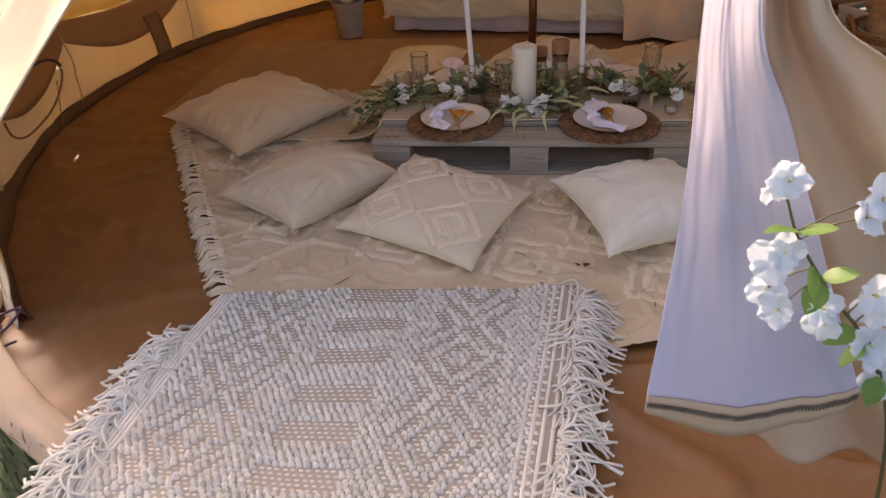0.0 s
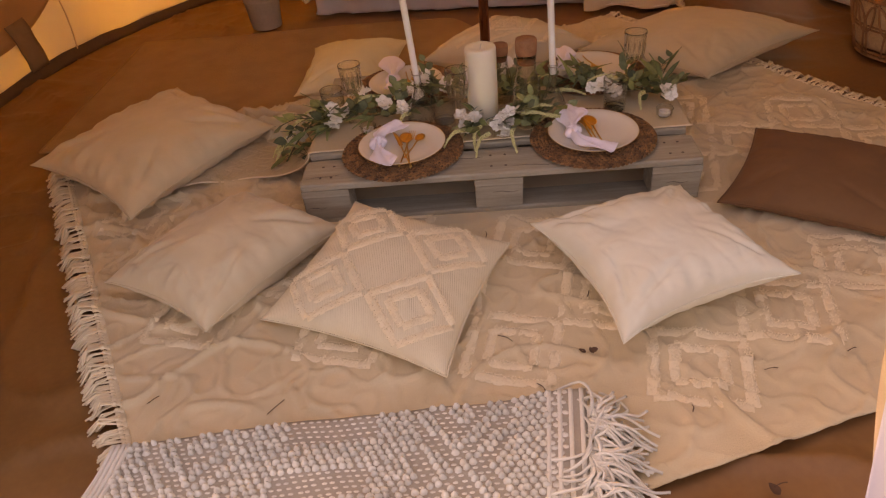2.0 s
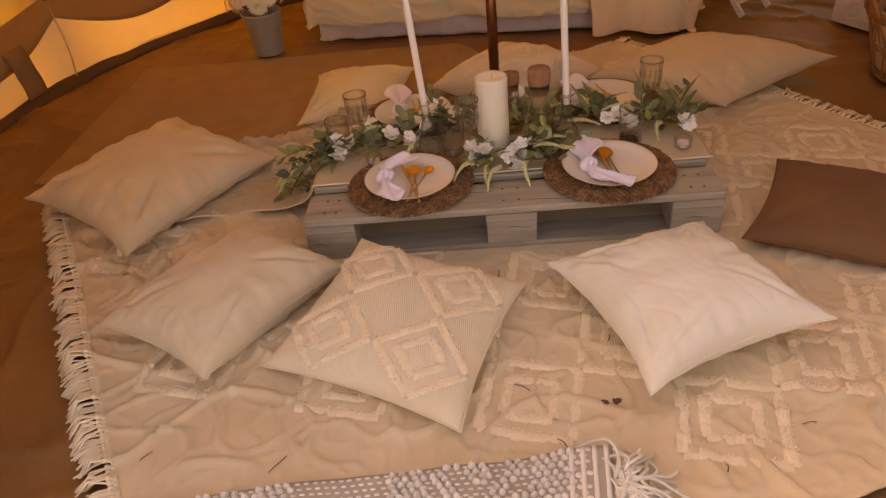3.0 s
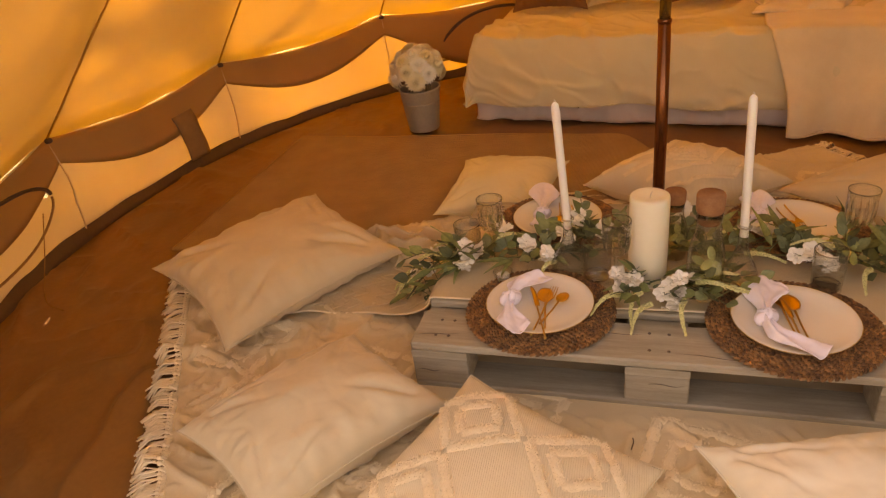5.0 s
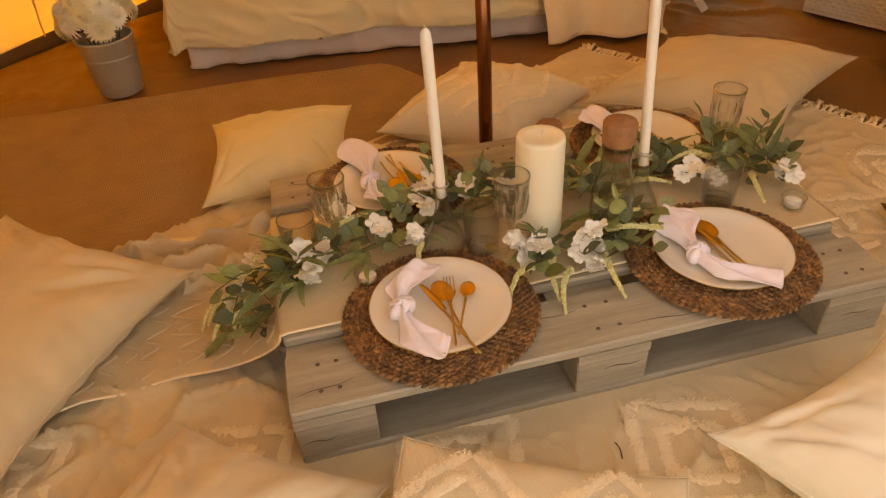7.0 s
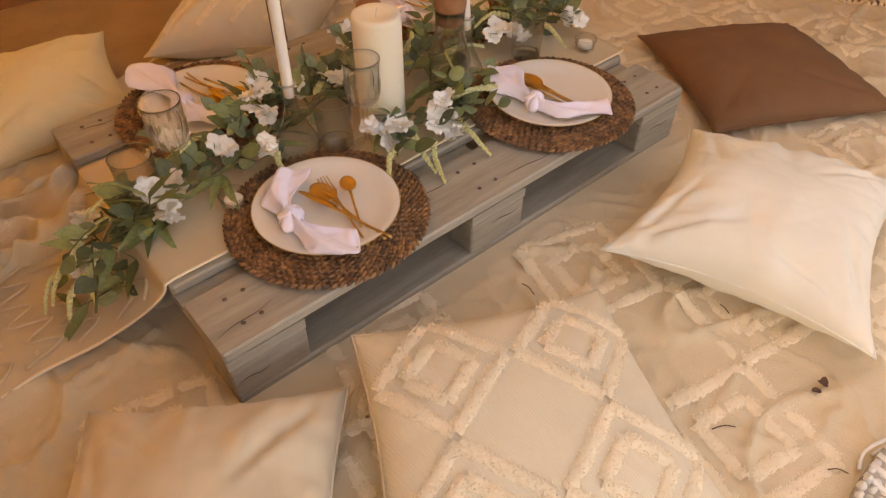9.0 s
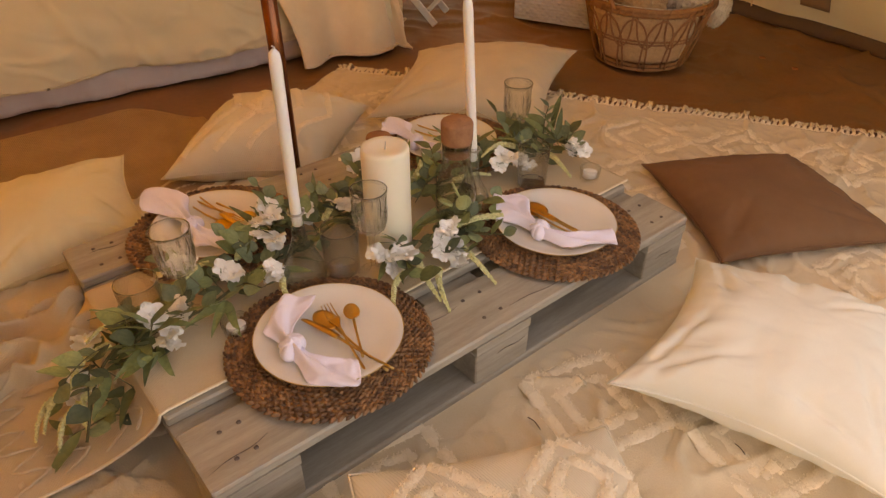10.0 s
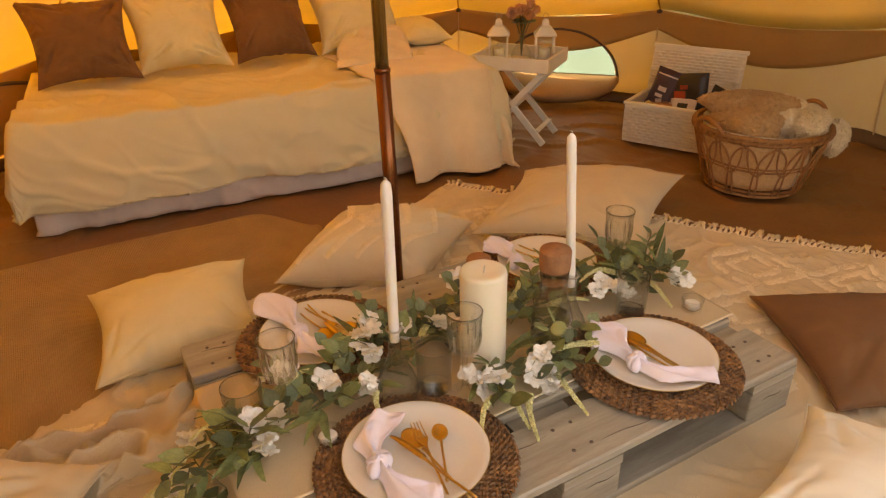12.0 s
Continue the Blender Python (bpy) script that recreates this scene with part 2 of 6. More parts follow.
def roof_at(th, s):
    k = (th - SEAM[0]) / (2 * math.pi / 14) % 1
    bow = math.sin(math.pi * k)
    r0 = rim(th) - 0.05 * bow
    r = r0 * (1 - s) + 0.03 * s
    z = (eave(th) - 0.045 * bow) * (1 - s) + APEX * s - 0.10 * math.sin(math.pi * s) * (0.5 + 0.5 * bow) + 0.012 * nz(th * 8, s * 6, 3)
    return (CX + r * math.cos(th), CY + r * math.sin(th), z)


A0, A1 = DOOR1 - 2 * math.pi, DOOR0
WIN = (radians(41), radians(7.6), 0.25, 0.15)
WIN_LEFT = (radians(195), radians(8.4), 0.085, 0.262)


def build_tent():
    wall = Geo().grid(1100, 50, lambda u, v: wall_at(A0 + (A1 - A0) * u, v * 1.05 - 0.05))
    # the half-moon windows are cut out of the wall
    keep = []
    for q in wall.f:
        c = sum((Vector(wall.v[i]) for i in q), Vector()) / 4
        th = math.atan2(c.y - CY, c.x - CX)
        if not any(c.z > z0 and (((th - a + math.pi) % (2 * math.pi) - math.pi) / half) ** 2 + ((c.z - z0) / h) ** 2 < 1 for a, half, h, z0 in (WIN, WIN_LEFT)):
            keep.append(q)
    wall.f = keep
    tent = tagged(part("tent_wall", wall, M_CANVAS, solid=0.003), "low upright cream canvas wall of a bell tent", "tent wall", kind="structure")
    roof = Geo().grid(240, 24, lambda u, v: roof_at(A0 - 0.25 * v ** 2 + (A1 - A0 + 0.25 * v ** 2 + 0.45 * smooth01(0.1, 1.0, v)) * u, v))
    tagged(part("ceiling", roof, M_CANVAS, solid=0.003), "sloping cream canvas roof of a bell tent lit through by daylight", "tent roof", kind="structure")
    for i, th in enumerate(SEAM):
        th = th if th < A1 else th - 2 * math.pi
        if not A0 < th < A1:
            continue
        part("seam", Geo().tube([wall_at(th, s / 8, -0.008) for s in range(9)], 0.004, 5), M_FLAP, tent)
        part("roof_seam", Geo().tube([Vector(roof_at(th, s / 20)) + Vector((-0.008 * math.cos(th), -0.008 * math.sin(th), -0.004)) for s in range(20)], 0.0045, 5), M_VALANCE, tent)
        e = Vector(wall_at(th, 1))
        g = Geo().lathe([(0.0, -0.012), (0.014, -0.008), (0.016, 0), (0.012, 0.008), (0, 0.012)], 10)
        part("toggle", g, M_LIP, tent, at=Matrix.Translation(e + Vector((-0.02 * math.cos(th), -0.02 * math.sin(th), -0.01))))
    # the brown band hangs inside, below the eaves
    def val(u, v):
        th = A0 + (A1 - A0) * u
        k = (th - SEAM[0]) / (2 * math.pi / 14) % 1
        drop = (0.10 + 0.09 * math.sin(math.pi * k)) * (1 + 0.9 * smooth01(0.90, 1.10, th) * (1 - smooth01(2.0, 2.35, th)))
        x, y, z = wall_at(th, 1 - 0.9 * v * drop / eave(th), -0.010)
        return (x, y, wall_at(th, 1)[2] - 0.004 - drop * v)
    part("valance", Geo().grid(560, 7, val), M_VALANCE, tent, solid=0.003)
    # groundsheet lip
    part("sheet_lip", Geo().grid(280, 4, lambda u, v: Vector(wall_at(A0 + (A1 - A0) * u, 0, -0.015 - 0.03 * (1 - v))) + Vector((0, 0, 0.004 + (0.055 + 0.02 * nz(u * 60, 0)) * v))), M_LIP, tent, solid=0.003)
    return tent


tent = build_tent()


def floor_z(x, y):
    return 0.004 * nz(x * 3, y * 3) + 0.004 * nz(x * 9, y * 2.5, 4)


def sill(th):
    """How far the groundsheet reaches out past the wall's line in the doorway."""
    return 0.10 * smooth01(radians(222), radians(232), th) * (1 - smooth01(radians(262), radians(290), th))


def build_floor():
    def f(u, v):
        th, r = 2 * math.pi * u, v
        r1 = rim(th) + sill(th)
        x, y = CX + math.cos(th) * r1 * r, CY + math.sin(th) * r1 * r
        # low creases near the edge of the sheet
        w = smooth01(0.25, 0.8, r)
        ridge = 1 - min(abs(nz(x * 1.6 + y * 3.2, y * 1.4 - x * 2.4, 7)) * 7, 1)
        ridge2 = 1 - min(abs(nz(x * 4 - y * 2.5, y * 4 + x * 3, 17)) * 8, 1)
        # smooth where the rugs lie
        w *= 1 - smooth01(-2.0, -1.8, x) * (1 - smooth01(0.2, 0.5, x)) * smooth01(0.45, 0.6, y) * (1 - smooth01(1.8, 2.0, y))
        z = floor_z(x, y) * (0.5 + w) + 0.020 * w * ridge ** 2 + 0.005 * w * ridge2 ** 2 - 0.006
        return (x, y, z)
    tagged(part("floor", Geo().grid(420, 170, f, wrap=True), M_SHEET), "brown creased plastic groundsheet of the tent", "groundsheet", kind="structure")
    def apron(u, v):
        th = radians(224 + 48 * u)
        r = rim(th) + sill(th) - 0.05 + 0.13 * v * math.sin(math.pi * min(u * 3 + 0.05, 1) / 2) * (1 - 0.5 * u)
        z = 0.016 + 0.012 * math.sin(v * 9 + 3 * nz(th * 6, v)) * (1 - v) + 0.008 * nz(th * 20, v * 3, 5) - 0.04 * smooth01(0.55, 1.0, v)
        return (CX + r * math.cos(th), CY + r * math.sin(th), z)
    tagged(part("door_sill", Geo().grid(120, 18, apron), M_FLAP, solid=0.003), "creased tan canvas sill along the tent's doorway", "sill", kind="structure")
    g = Geo().grid(60, 60, lambda u, v: (4 * ((u * 2 - 1) * 2.2) ** 5 + (u * 2 - 1) * 8, 4 * ((v * 2 - 1) * 2.2) ** 5 + (v * 2 - 1) * 8, -0.03))
    tagged(part("ground", g, M_GRASS), "mown green grass round the tent", "lawn", kind="structure")


build_floor()


# ---- unseen trees, added behind the tent to shade and dapple its canvas ----
M_BARK = mat("bark", (0.12, 0.09, 0.06), (0.07, 0.05, 0.035), 0.9, 8, 60, 0.8, 0.01)
M_FOLIAGE = mat("foliage", (0.07, 0.12, 0.03), (0.04, 0.075, 0.02), 0.6, 5, 60, 0.2, 0.002, island=True, rnd=0.3, trans=0.25)


def build_shade_tree(x, y, h, seed):
    r = random.Random(seed)
    ob = thing("tree", "broad leafy green tree added out of view to shade the tent roof", "tree", pose(x, y, -0.05))
    g = Geo().tube(spline([(0, 0, 0), (0.06, 0.02, h * 0.25), (-0.04, 0.05, h * 0.55), (0.05, -0.03, h * 0.85)], 16), lambda t: 0.17 * (1 - 0.8 * t) + 0.01, 9)
    tips = []
    for k in range(16):
        a, z0 = k * 2.4, h * (0.47 + 0.026 * k)
        ln = h * r.uniform(0.26, 0.40) * (1 - 0.4 * k / 16)
        e = Vector((math.cos(a) * ln, math.sin(a) * ln, z0 + ln * r.uniform(0.3, 0.7)))
        line = spline([(0, 0, z0), (e.x * 0.5, e.y * 0.5, z0 + (e.z - z0) * 0.35), e], 9)
        g.tube(line, lambda t: 0.05 * (1 - 0.85 * t), 6)
        tips += line[3:]
    part("trunk", g, M_BARK, ob)
    c = Geo()
    for p in tips:
        for k in range(42):
            q = p + Vector((r.gauss(0, 0.24), r.gauss(0, 0.24), r.gauss(0, 0.20)))
            d = Vector((r.uniform(-1, 1), r.uniform(-1, 1), r.uniform(-0.8, 0.4))).normalized()
            w = d.cross(Vector((r.uniform(-1, 1), r.uniform(-1, 1), r.uniform(-1, 1)))).normalized()
            l = r.uniform(0.07, 0.12)
            c.add([q, q + d * l * 0.5 + w * l * 0.28, q + d * l, q + d * l * 0.5 - w * l * 0.28], [(0, 1, 2, 3)])
    tagged(part("crown", c, M_FOLIAGE, ob, smooth=False), kind="stuff")


# both stand out of view, between the sun and the roof's left side
build_shade_tree(-6.0, 7.9, 9.6, 5)
build_shade_tree(-7.6, 6.5, 9.2, 9)


# ---- rugs ----
def quad_at(q, u, v):
    a, b, c, d = [Vector((*p, 0)) for p in q]
    return (a * (1 - u) + b * u) * (1 - v) + (d * (1 - u) + c * u) * v


CREAM = ((-0.62, -1.25), (1.95, -0.44), (0.62, 1.62), (-1.60, 0.48))


def cream_z(x, y):
    # flat under the pallet, rippled elsewhere
    k = smooth01(0.0, 0.07, max(abs(x) - 0.6, abs(y - 0.4) - 0.4))
    r1 = 1 - min(abs(nz(x * 3.4 + y * 1.9, y * 5.0 - x * 1.3, 9)) * 4.5, 1)
    r2 = 1 - min(abs(nz(x * 6.5 - y * 3.0, y * 8.0 + x * 2.2, 29)) * 5, 1)
    r3 = 1 - min(abs(nz(x * 13 + y * 6.0, y * 12 - x * 7, 41)) * 4, 1)
    k *= 1 - 0.8 * smooth01(-0.72, -0.86, y) * (1 - smooth01(0.15, 0.3, x))
    left = 1.2 + 0.6 * smooth01(-0.2, -0.7, x) * smooth01(-0.7, -0.2, y)
    return 0.010 + k * left * (0.005 + 0.004 * nz(x * 2.2, y * 2.2, 9) + 0.002 * nz(x * 7, y * 5, 2) + 0.012 * r1 ** 5 + 0.008 * r2 ** 5 + 0.004 * r3 ** 3)


def on_cream(u, v, h=0.0):
    p = quad_at(CREAM, u, v)
    return Vector((p.x, p.y, cream_z(p.x, p.y) + h))


cream_rug = thing("tufted_rug", "large cream cotton rug with shaggy tufted squares and fringed ends", "rug")
part("cloth", Geo().grid(330, 270, lambda u, v: on_cream(u, v)), M_CREAM, cream_rug, solid=0.004)


# ---- pallet table ----
def plank(l, w, h):
    return Geo().box((0, 0, 0), (l, w, h), None, 0.004)


def build_pallet():
    ob = thing("pallet_table", "grey painted wooden pallet used as a low table on the rug", "table")
    top = {0.145: plank(1.2, 0.145, 0.022).mesh("board", M_WOOD, False), 0.1: plank(1.2, 0.1, 0.022).mesh("narrow_board", M_WOOD, False)}
    y = 0.0
    for w in (0.145, 0.1, 0.145, 0.1, 0.145):
        part("board", top[w], None, ob, at=pose(0, y + w / 2, 0.133))
        y += w + 0.04125
    bearer = Geo().box((0, 0, 0), (0.145, 0.80, 0.022)).mesh("bearer", M_WOOD, False)
    block = Geo().box((0, 0, 0), (0.145, 0.1, 0.078), None, 0.003).mesh("block", M_WOOD, False)
    foot = plank(1.2, 0.1, 0.022).mesh("foot_board", M_WOOD, False)
    for x in (-0.5275, 0, 0.5275):
        part("bearer", bearer, None, ob, at=pose(x, 0.4, 0.1108))
        for yy in (0.051, 0.40, 0.749):
            part("block", block, None, ob, at=pose(x, yy, 0.0605))
    for yy in (0.05, 0.40, 0.75):
        part("foot_board", foot, None, ob, at=pose(0, yy, 0.0105))
    nail = Geo().lathe([(0, 0.0012), (0.004, 0.001), (0.0045, 0)], 8).mesh("nail", M_DARKWOOD)
    for x in (-0.545, -0.505, -0.02, 0.025, 0.51, 0.55):
        for yy in (0.04, 0.105, 0.69, 0.76):
            part("nail", nail, None, ob, at=pose(x + 0.01 * nz(x * 40, yy * 30), yy, 0.144))
    # splits in the boards
    for x, y, z, ln, turn, lie in ((-0.535, 0.045, 0.1443, 0.11, 8, 1), (0.12, 0.030, 0.1443, 0.16, -3, 1), (0.44, 0.10, 0.1443, 0.09, 4, 1), (-0.10, 0.095, 0.1443, 0.12, 2, 1), (-0.56, 0.0005, 0.060, 0.06, 0, 0), (0.02, 0.0005, 0.075, 0.08, 0, 0), (0.53, 0.0005, 0.066, 0.07, 0, 0), (-0.52, 0.745, 0.1443, 0.08, -5, 1)):
        part("split", Geo().tube(spline([(-ln / 2, 0, 0), (-ln / 6, 0.003, 0), (ln / 5, -0.002, 0), (ln / 2, 0.002, 0)], 12), lambda t: 0.0011 * math.sin(math.pi * (0.05 + 0.9 * t)), 4), M_DARKWOOD, ob, at=pose(x, y, z, 0 if lie else 90, 0, turn))
    ob.matrix_basis = pose(0, 0, 0.005)
    return ob


build_pallet()


# ---- pillows ----
def pillow(name, corners, thick, material, label, seed, category="cushion", soft=1.0, floor=0.022, wrinkle=1.0, piping=None, group=""):
    """A stuffed cushion over four corners: pinched corners, bowed-in sides and creases."""
    a, b, c, d = [Vector(p) for p in corners]
    up = ((b - a).cross(d - a)).normalized()
    up = up if up.z > 0 else -up
    def plan(u, v):
        x, y = u * 2 - 1, v * 2 - 1
        k = 0.085 * soft
        x2, y2 = x * (1 - k * (1 - y * y) * abs(x) ** 3), y * (1 - k * (1 - x * x) * abs(y) ** 3)
        u2, v2 = (x2 + 1) / 2, (y2 + 1) / 2
        return (a * (1 - u2) + b * u2) * (1 - v2) + (d * (1 - u2) + c * u2) * v2
    def height(u, v):
        x, y = abs(u * 2 - 1), abs(v * 2 - 1)
        e = max((1 - x ** 2.4) * (1 - y ** 2.4), 0) ** 0.52
        h = e
        ang = math.atan2(v - 0.5, u - 0.5)
        rad = math.hypot(u - 0.5, v - 0.5)
        h += wrinkle * 0.17 * nz(math.cos(ang) * 4, math.sin(ang) * 4, seed) * e * smooth01(0.15, 0.5, rad)
        h += wrinkle * 0.09 * nz(u * 5, v * 5, seed + 3) * e
        near = math.exp(-((1 - max(x, y)) / 0.22) ** 2)
        h += wrinkle * 0.19 * near * e * nz((u if y > x else v) * 17, (v if y > x else u) * 3, seed + 5)
        # fine crumples, strongest towards the seams
        tug = 0.35 + 0.65 * smooth01(0.2, 0.5, rad)
        h -= wrinkle * 0.045 * e * tug * (1 - min(abs(nz(u * 3.2 + v * 2.1, v * 5.5 - u * 2.0, seed + 9)) * 5, 1)) ** 2
        h -= wrinkle * 0.032 * e * tug * (1 - min(abs(nz(u * 9.0 - v * 4.0, v * 8.0 + u * 3.0, seed + 13)) * 4.5, 1)) ** 2
        # creases that run in from the corners and the sides
        for k in range(7):
            cu, cv = (0.06, 0.94)[(k + seed) % 2], (0.06, 0.94)[(k // 2 + seed) % 2]
            da = math.atan2(v - cv, u - cu) - (math.atan2(0.5 - cv, 0.5 - cu) + 0.45 * math.sin(seed * 3 + k * 2.2))
            dr = math.hypot(u - cu, v - cv)
            h -= wrinkle * 0.10 * math.exp(-(da * dr / 0.022) ** 2) * smooth01(0.04, 0.15, dr) * (1 - smooth01(0.22, 0.5, dr))
        return h
    n = 76
    g = Geo()
    def face(sign):
        def f(u, v):
            p = plan(u, v) + up * (sign * thick * (0.5 if sign > 0 else 0.42) * height(u if sign > 0 else 1 - u, v))
            low = floor + 0.004 * nz(u * 6, v * 6, seed)
            if p.z < low:
                p.z = low - 0.15 * min(low - p.z, 0.02)
            return p
        return f
    g.grid(n, n, face(1))
    k = len(g.v)
    g.grid(n, n, face(-1))
    g.f = g.f[:(n - 1) ** 2] + [q[::-1] for q in g.f[(n - 1) ** 2:]]
    ob = thing(name, label, category, group=group)
    me = g.mesh("cover", material)
    bm = bmesh.new()
    bm.from_mesh(me)
    bmesh.ops.remove_doubles(bm, verts=bm.verts, dist=0.0008)
    bm.to_mesh(me)
    bm.free()
    part("cover", me, None, ob)
    edge = [face(1)(*q) for q in [(i / 40, 0) for i in range(40)] + [(1, i / 40) for i in range(40)] + [(1 - i / 40, 1) for i in range(40)] + [(0, 1 - i / 40) for i in range(40)]]
    part("seam", Geo().tube(edge, 0.0025, 5, closed=True), piping or material, ob)
    return ob, plan, height, up


P_LINEN = pillow("cushion", ((-1.62, 0.32, 0.12), (-1.13, -0.04, 0.10), (-0.80, 0.55, 0.085), (-1.28, 0.90, 0.12)), 0.19, M_LINEN, "beige linen cushion lying on the fringed rug edge", 1, wrinkle=1.4, soft=1.5)
P_MAUVE = pillow("cushion", ((-1.10, -0.32, 0.085), (-0.76, -0.53, 0.075), (-0.46, -0.13, 0.08), (-0.80, 0.09, 0.09)), 0.205, M_MAUVE, "smooth pinkish beige cushion with a piped seam on the rug", 2, wrinkle=1.0, soft=1.3)
P_TUFT = pillow("cushion", ((-0.64, -0.47, 0.05), (-0.16, -0.70, 0.05), (0.015, -0.25, 0.075), (-0.42, -0.09, 0.14)), 0.15, M_RIBBED, "cream cushion with shaggy tufted diamonds leaning on the pallet", 3, wrinkle=0.5)
P_WHITE = pillow("cushion", ((0.075, -0.20, 0.10), (0.24, -0.66, 0.085), (0.68, -0.50, 0.12), (0.51, -0.09, 0.12)), 0.19, M_WHITE, "plain creamy white cotton cushion on the rug", 4, wrinkle=1.1, soft=2.0)
P_BROWN = pillow("cushion", ((0.88, 0.33, 0.05), (0.62, -0.10, 0.06), (1.08, -0.34, 0.05), (1.26, 0.08, 0.06)), 0.14, M_BROWN, "plain chocolate brown cushion beside the pallet", 5, wrinkle=0.7)
P_YELLOW = pillow("cushion", ((-0.80, 0.88, 0.05), (-0.38, 0.84, 0.07), (-0.33, 1.22, 0.12), (-0.77, 1.30, 0.09)), 0.16, M_YELLOW, "pale cotton cushion leaning on the back of the pallet", 6, wrinkle=0.8, soft=1.6)
P_TUFT2 = pillow("cushion", ((-0.27, 1.13, 0.06), (0.12, 0.90, 0.05), (0.47, 1.17, 0.06), (0.09, 1.44, 0.09)), 0.23, M_RIBBED, "cream cushion with zigzag tufting behind the pole", 7, wrinkle=0.6)
P_LARGE = pillow("cushion", ((0.40, 1.08, 0.07), (0.82, 0.68, 0.08), (1.37, 1.03, 0.09), (0.88, 1.42, 0.09)), 0.19, M_LINEN, "large beige linen floor cushion behind the pallet", 8, wrinkle=0.8, soft=1.5)


# ---- bed ----
def build_bed():
    m = pose(0.06, 1.90, 0, 0, 0, -7)
    bed = thing("daybed", "low single bed with a cream duvet and a white valance", "bed", m)
    L, D, H = 1.96, 0.95, 0.41
    part("base", Geo().box((0, D / 2, 0.13), (L - 0.12, D - 0.12, 0.24), None, 0.01), M_LIP, bed)
    # white valance round the front and the ends
    def skirt(u, v):
        s = u * (L + 2 * D) - D
        if s < 0:
            x, y, nx, ny = -L / 2, -s, -1, 0
        elif s < L:
            x, y, nx, ny = s - L / 2, 0, 0, -1
        else:
            x, y, nx, ny = L / 2, s - L, 1, 0
        o = 0.007 * math.sin(s * 23 + 5 * nz(s * 2, 0)) * (1 - v) + 0.010 * nz(s * 9, v * 2) + 0.012 * (1 - min(abs(nz(s * 7 + v * 2, v * 2.5 - s * 3, 8)) * 5, 1)) ** 1.5
        return (x * 0.975 + nx * o, y + 0.02 + ny * o, 0.008 + 0.25 * v)
    part("valance", Geo().grid(420, 14, skirt), M_SKIRT, bed, solid=0.003)
    # the duvet lies over the top and hangs down the front and the ends
    def duvet(u, v):
        x = (u * 2 - 1) * (L / 2 + 0.36)
        y = -0.34 + v * (D + 0.34)
        ox = max(abs(x) - L / 2 + 0.05, 0)
        oy = max(0.05 - y, 0)
        drop = max(ox, oy)
        z = H
        sx = math.copysign(min(abs(x), L / 2 - 0.05) + 0.075 * (1 - math.exp(-ox * 9)), x)
        sy = max(y, 0.05) - 0.075 * (1 - math.exp(-oy * 9))
        over = max(math.hypot(ox, oy) if min(ox, oy) > 0 else drop, 0)
        z -= max(over - 0.03, 0) ** 1.0 * 0.94 if over > 0.03 else over * over * 6
        hang = smooth01(0.05, 0.3, over)
        crease = 1 - min(abs(nz(x * 2.2 + y * 3.5, y * 2.5 - x * 0.7, 31)) * 6, 1)
        z = max(z + 0.014 * nz(x * 3, y * 3, 1) + 0.010 * nz(x * 9 + 4 * y, y * 4, 2) + 0.014 * crease ** 2 * (1 - hang) + 0.008 * (1 - hang) * (1 - min(abs(nz(x * 6 + y * 4, y * 5 - x * 2, 61)) * 6, 1)) ** 1.6, 0.10 + 0.02 * nz(x * 3, 8))
        fine = 1 - min(abs(nz(x * 5.5 - y * 3.0 + z * 5, z * 7 + x * 2.5, 51)) * 6, 1)
        fold = 0.012 * hang * math.sin(x * 9 + 2.5 * nz(x * 2, 3)) * (1 if oy >= ox else 0.4) + 0.016 * hang * nz(x * 8 + y * 6, z * 12, 5) + 0.013 * hang * crease ** 2 + 0.008 * hang * fine ** 1.6
        return (sx + (math.copysign(fold, x) if ox > oy else 0), sy - (fold if oy >= ox else 0), z)
    part("duvet", Geo().grid(330, 170, duvet), M_DUVET, bed, solid=0.008)
    return bed


build_bed()
tagged(part("tent_pole", Geo().tube([(0.0, 0.835, 0.0), (0.0, 0.834, 0.4), (-0.004, 0.833, 0.72)], 0.019, 16), M_COPPER), "slim copper brown metal centre pole of the tent", "tent pole")


# ---- more materials ----
M_MAT = mat("seagrass", (0.37, 0.168, 0.062), (0.10, 0.042, 0.017), 0.6, 30, 200, 0.5, 0.001, rnd=0.48, island=True)
M_PLATE = mat("glazed_stoneware", (0.80, 0.77, 0.68), (0.76, 0.72, 0.63), 0.22, 6, 300, 0.04, 0.0004)
M_RIMGOLD = mat("plate_rim", (0.60, 0.42, 0.18), None, 0.3, 10, 100, 0.05, 0.0003, metal=0.7)
M_NAPKIN = mat("pink_napkin", (0.91, 0.86, 0.93), (0.87, 0.81, 0.89), 0.9, 20, 600, 0.25, 0.0005)
M_GOLD = mat("gold_cutlery", (0.66, 0.42, 0.16), (0.60, 0.36, 0.12), 0.33, 10, 100, 0.03, 0.0003, metal=1.0)
M_WAX = mat("ivory_wax", (0.88, 0.80, 0.62), (0.85, 0.76, 0.57), 0.45, 5, 90, 0.08, 0.0006, sub=0.25)
M_TAPER = mat("white_wax", (0.88, 0.84, 0.76), (0.85, 0.80, 0.71), 0.4, 5, 90, 0.05, 0.0005, sub=0.2)
M_WICK = mat("wick", (0.75, 0.70, 0.60), None, 0.9, 30, 200)
M_GLASS = glass_mat("clear_glass", (0.985, 0.99, 0.985), 0.0, 0.90, 1.0)
M_THICKGLASS = glass_mat("thick_glass", (0.97, 0.985, 0.97), 0.0, 0.35, 1.0)
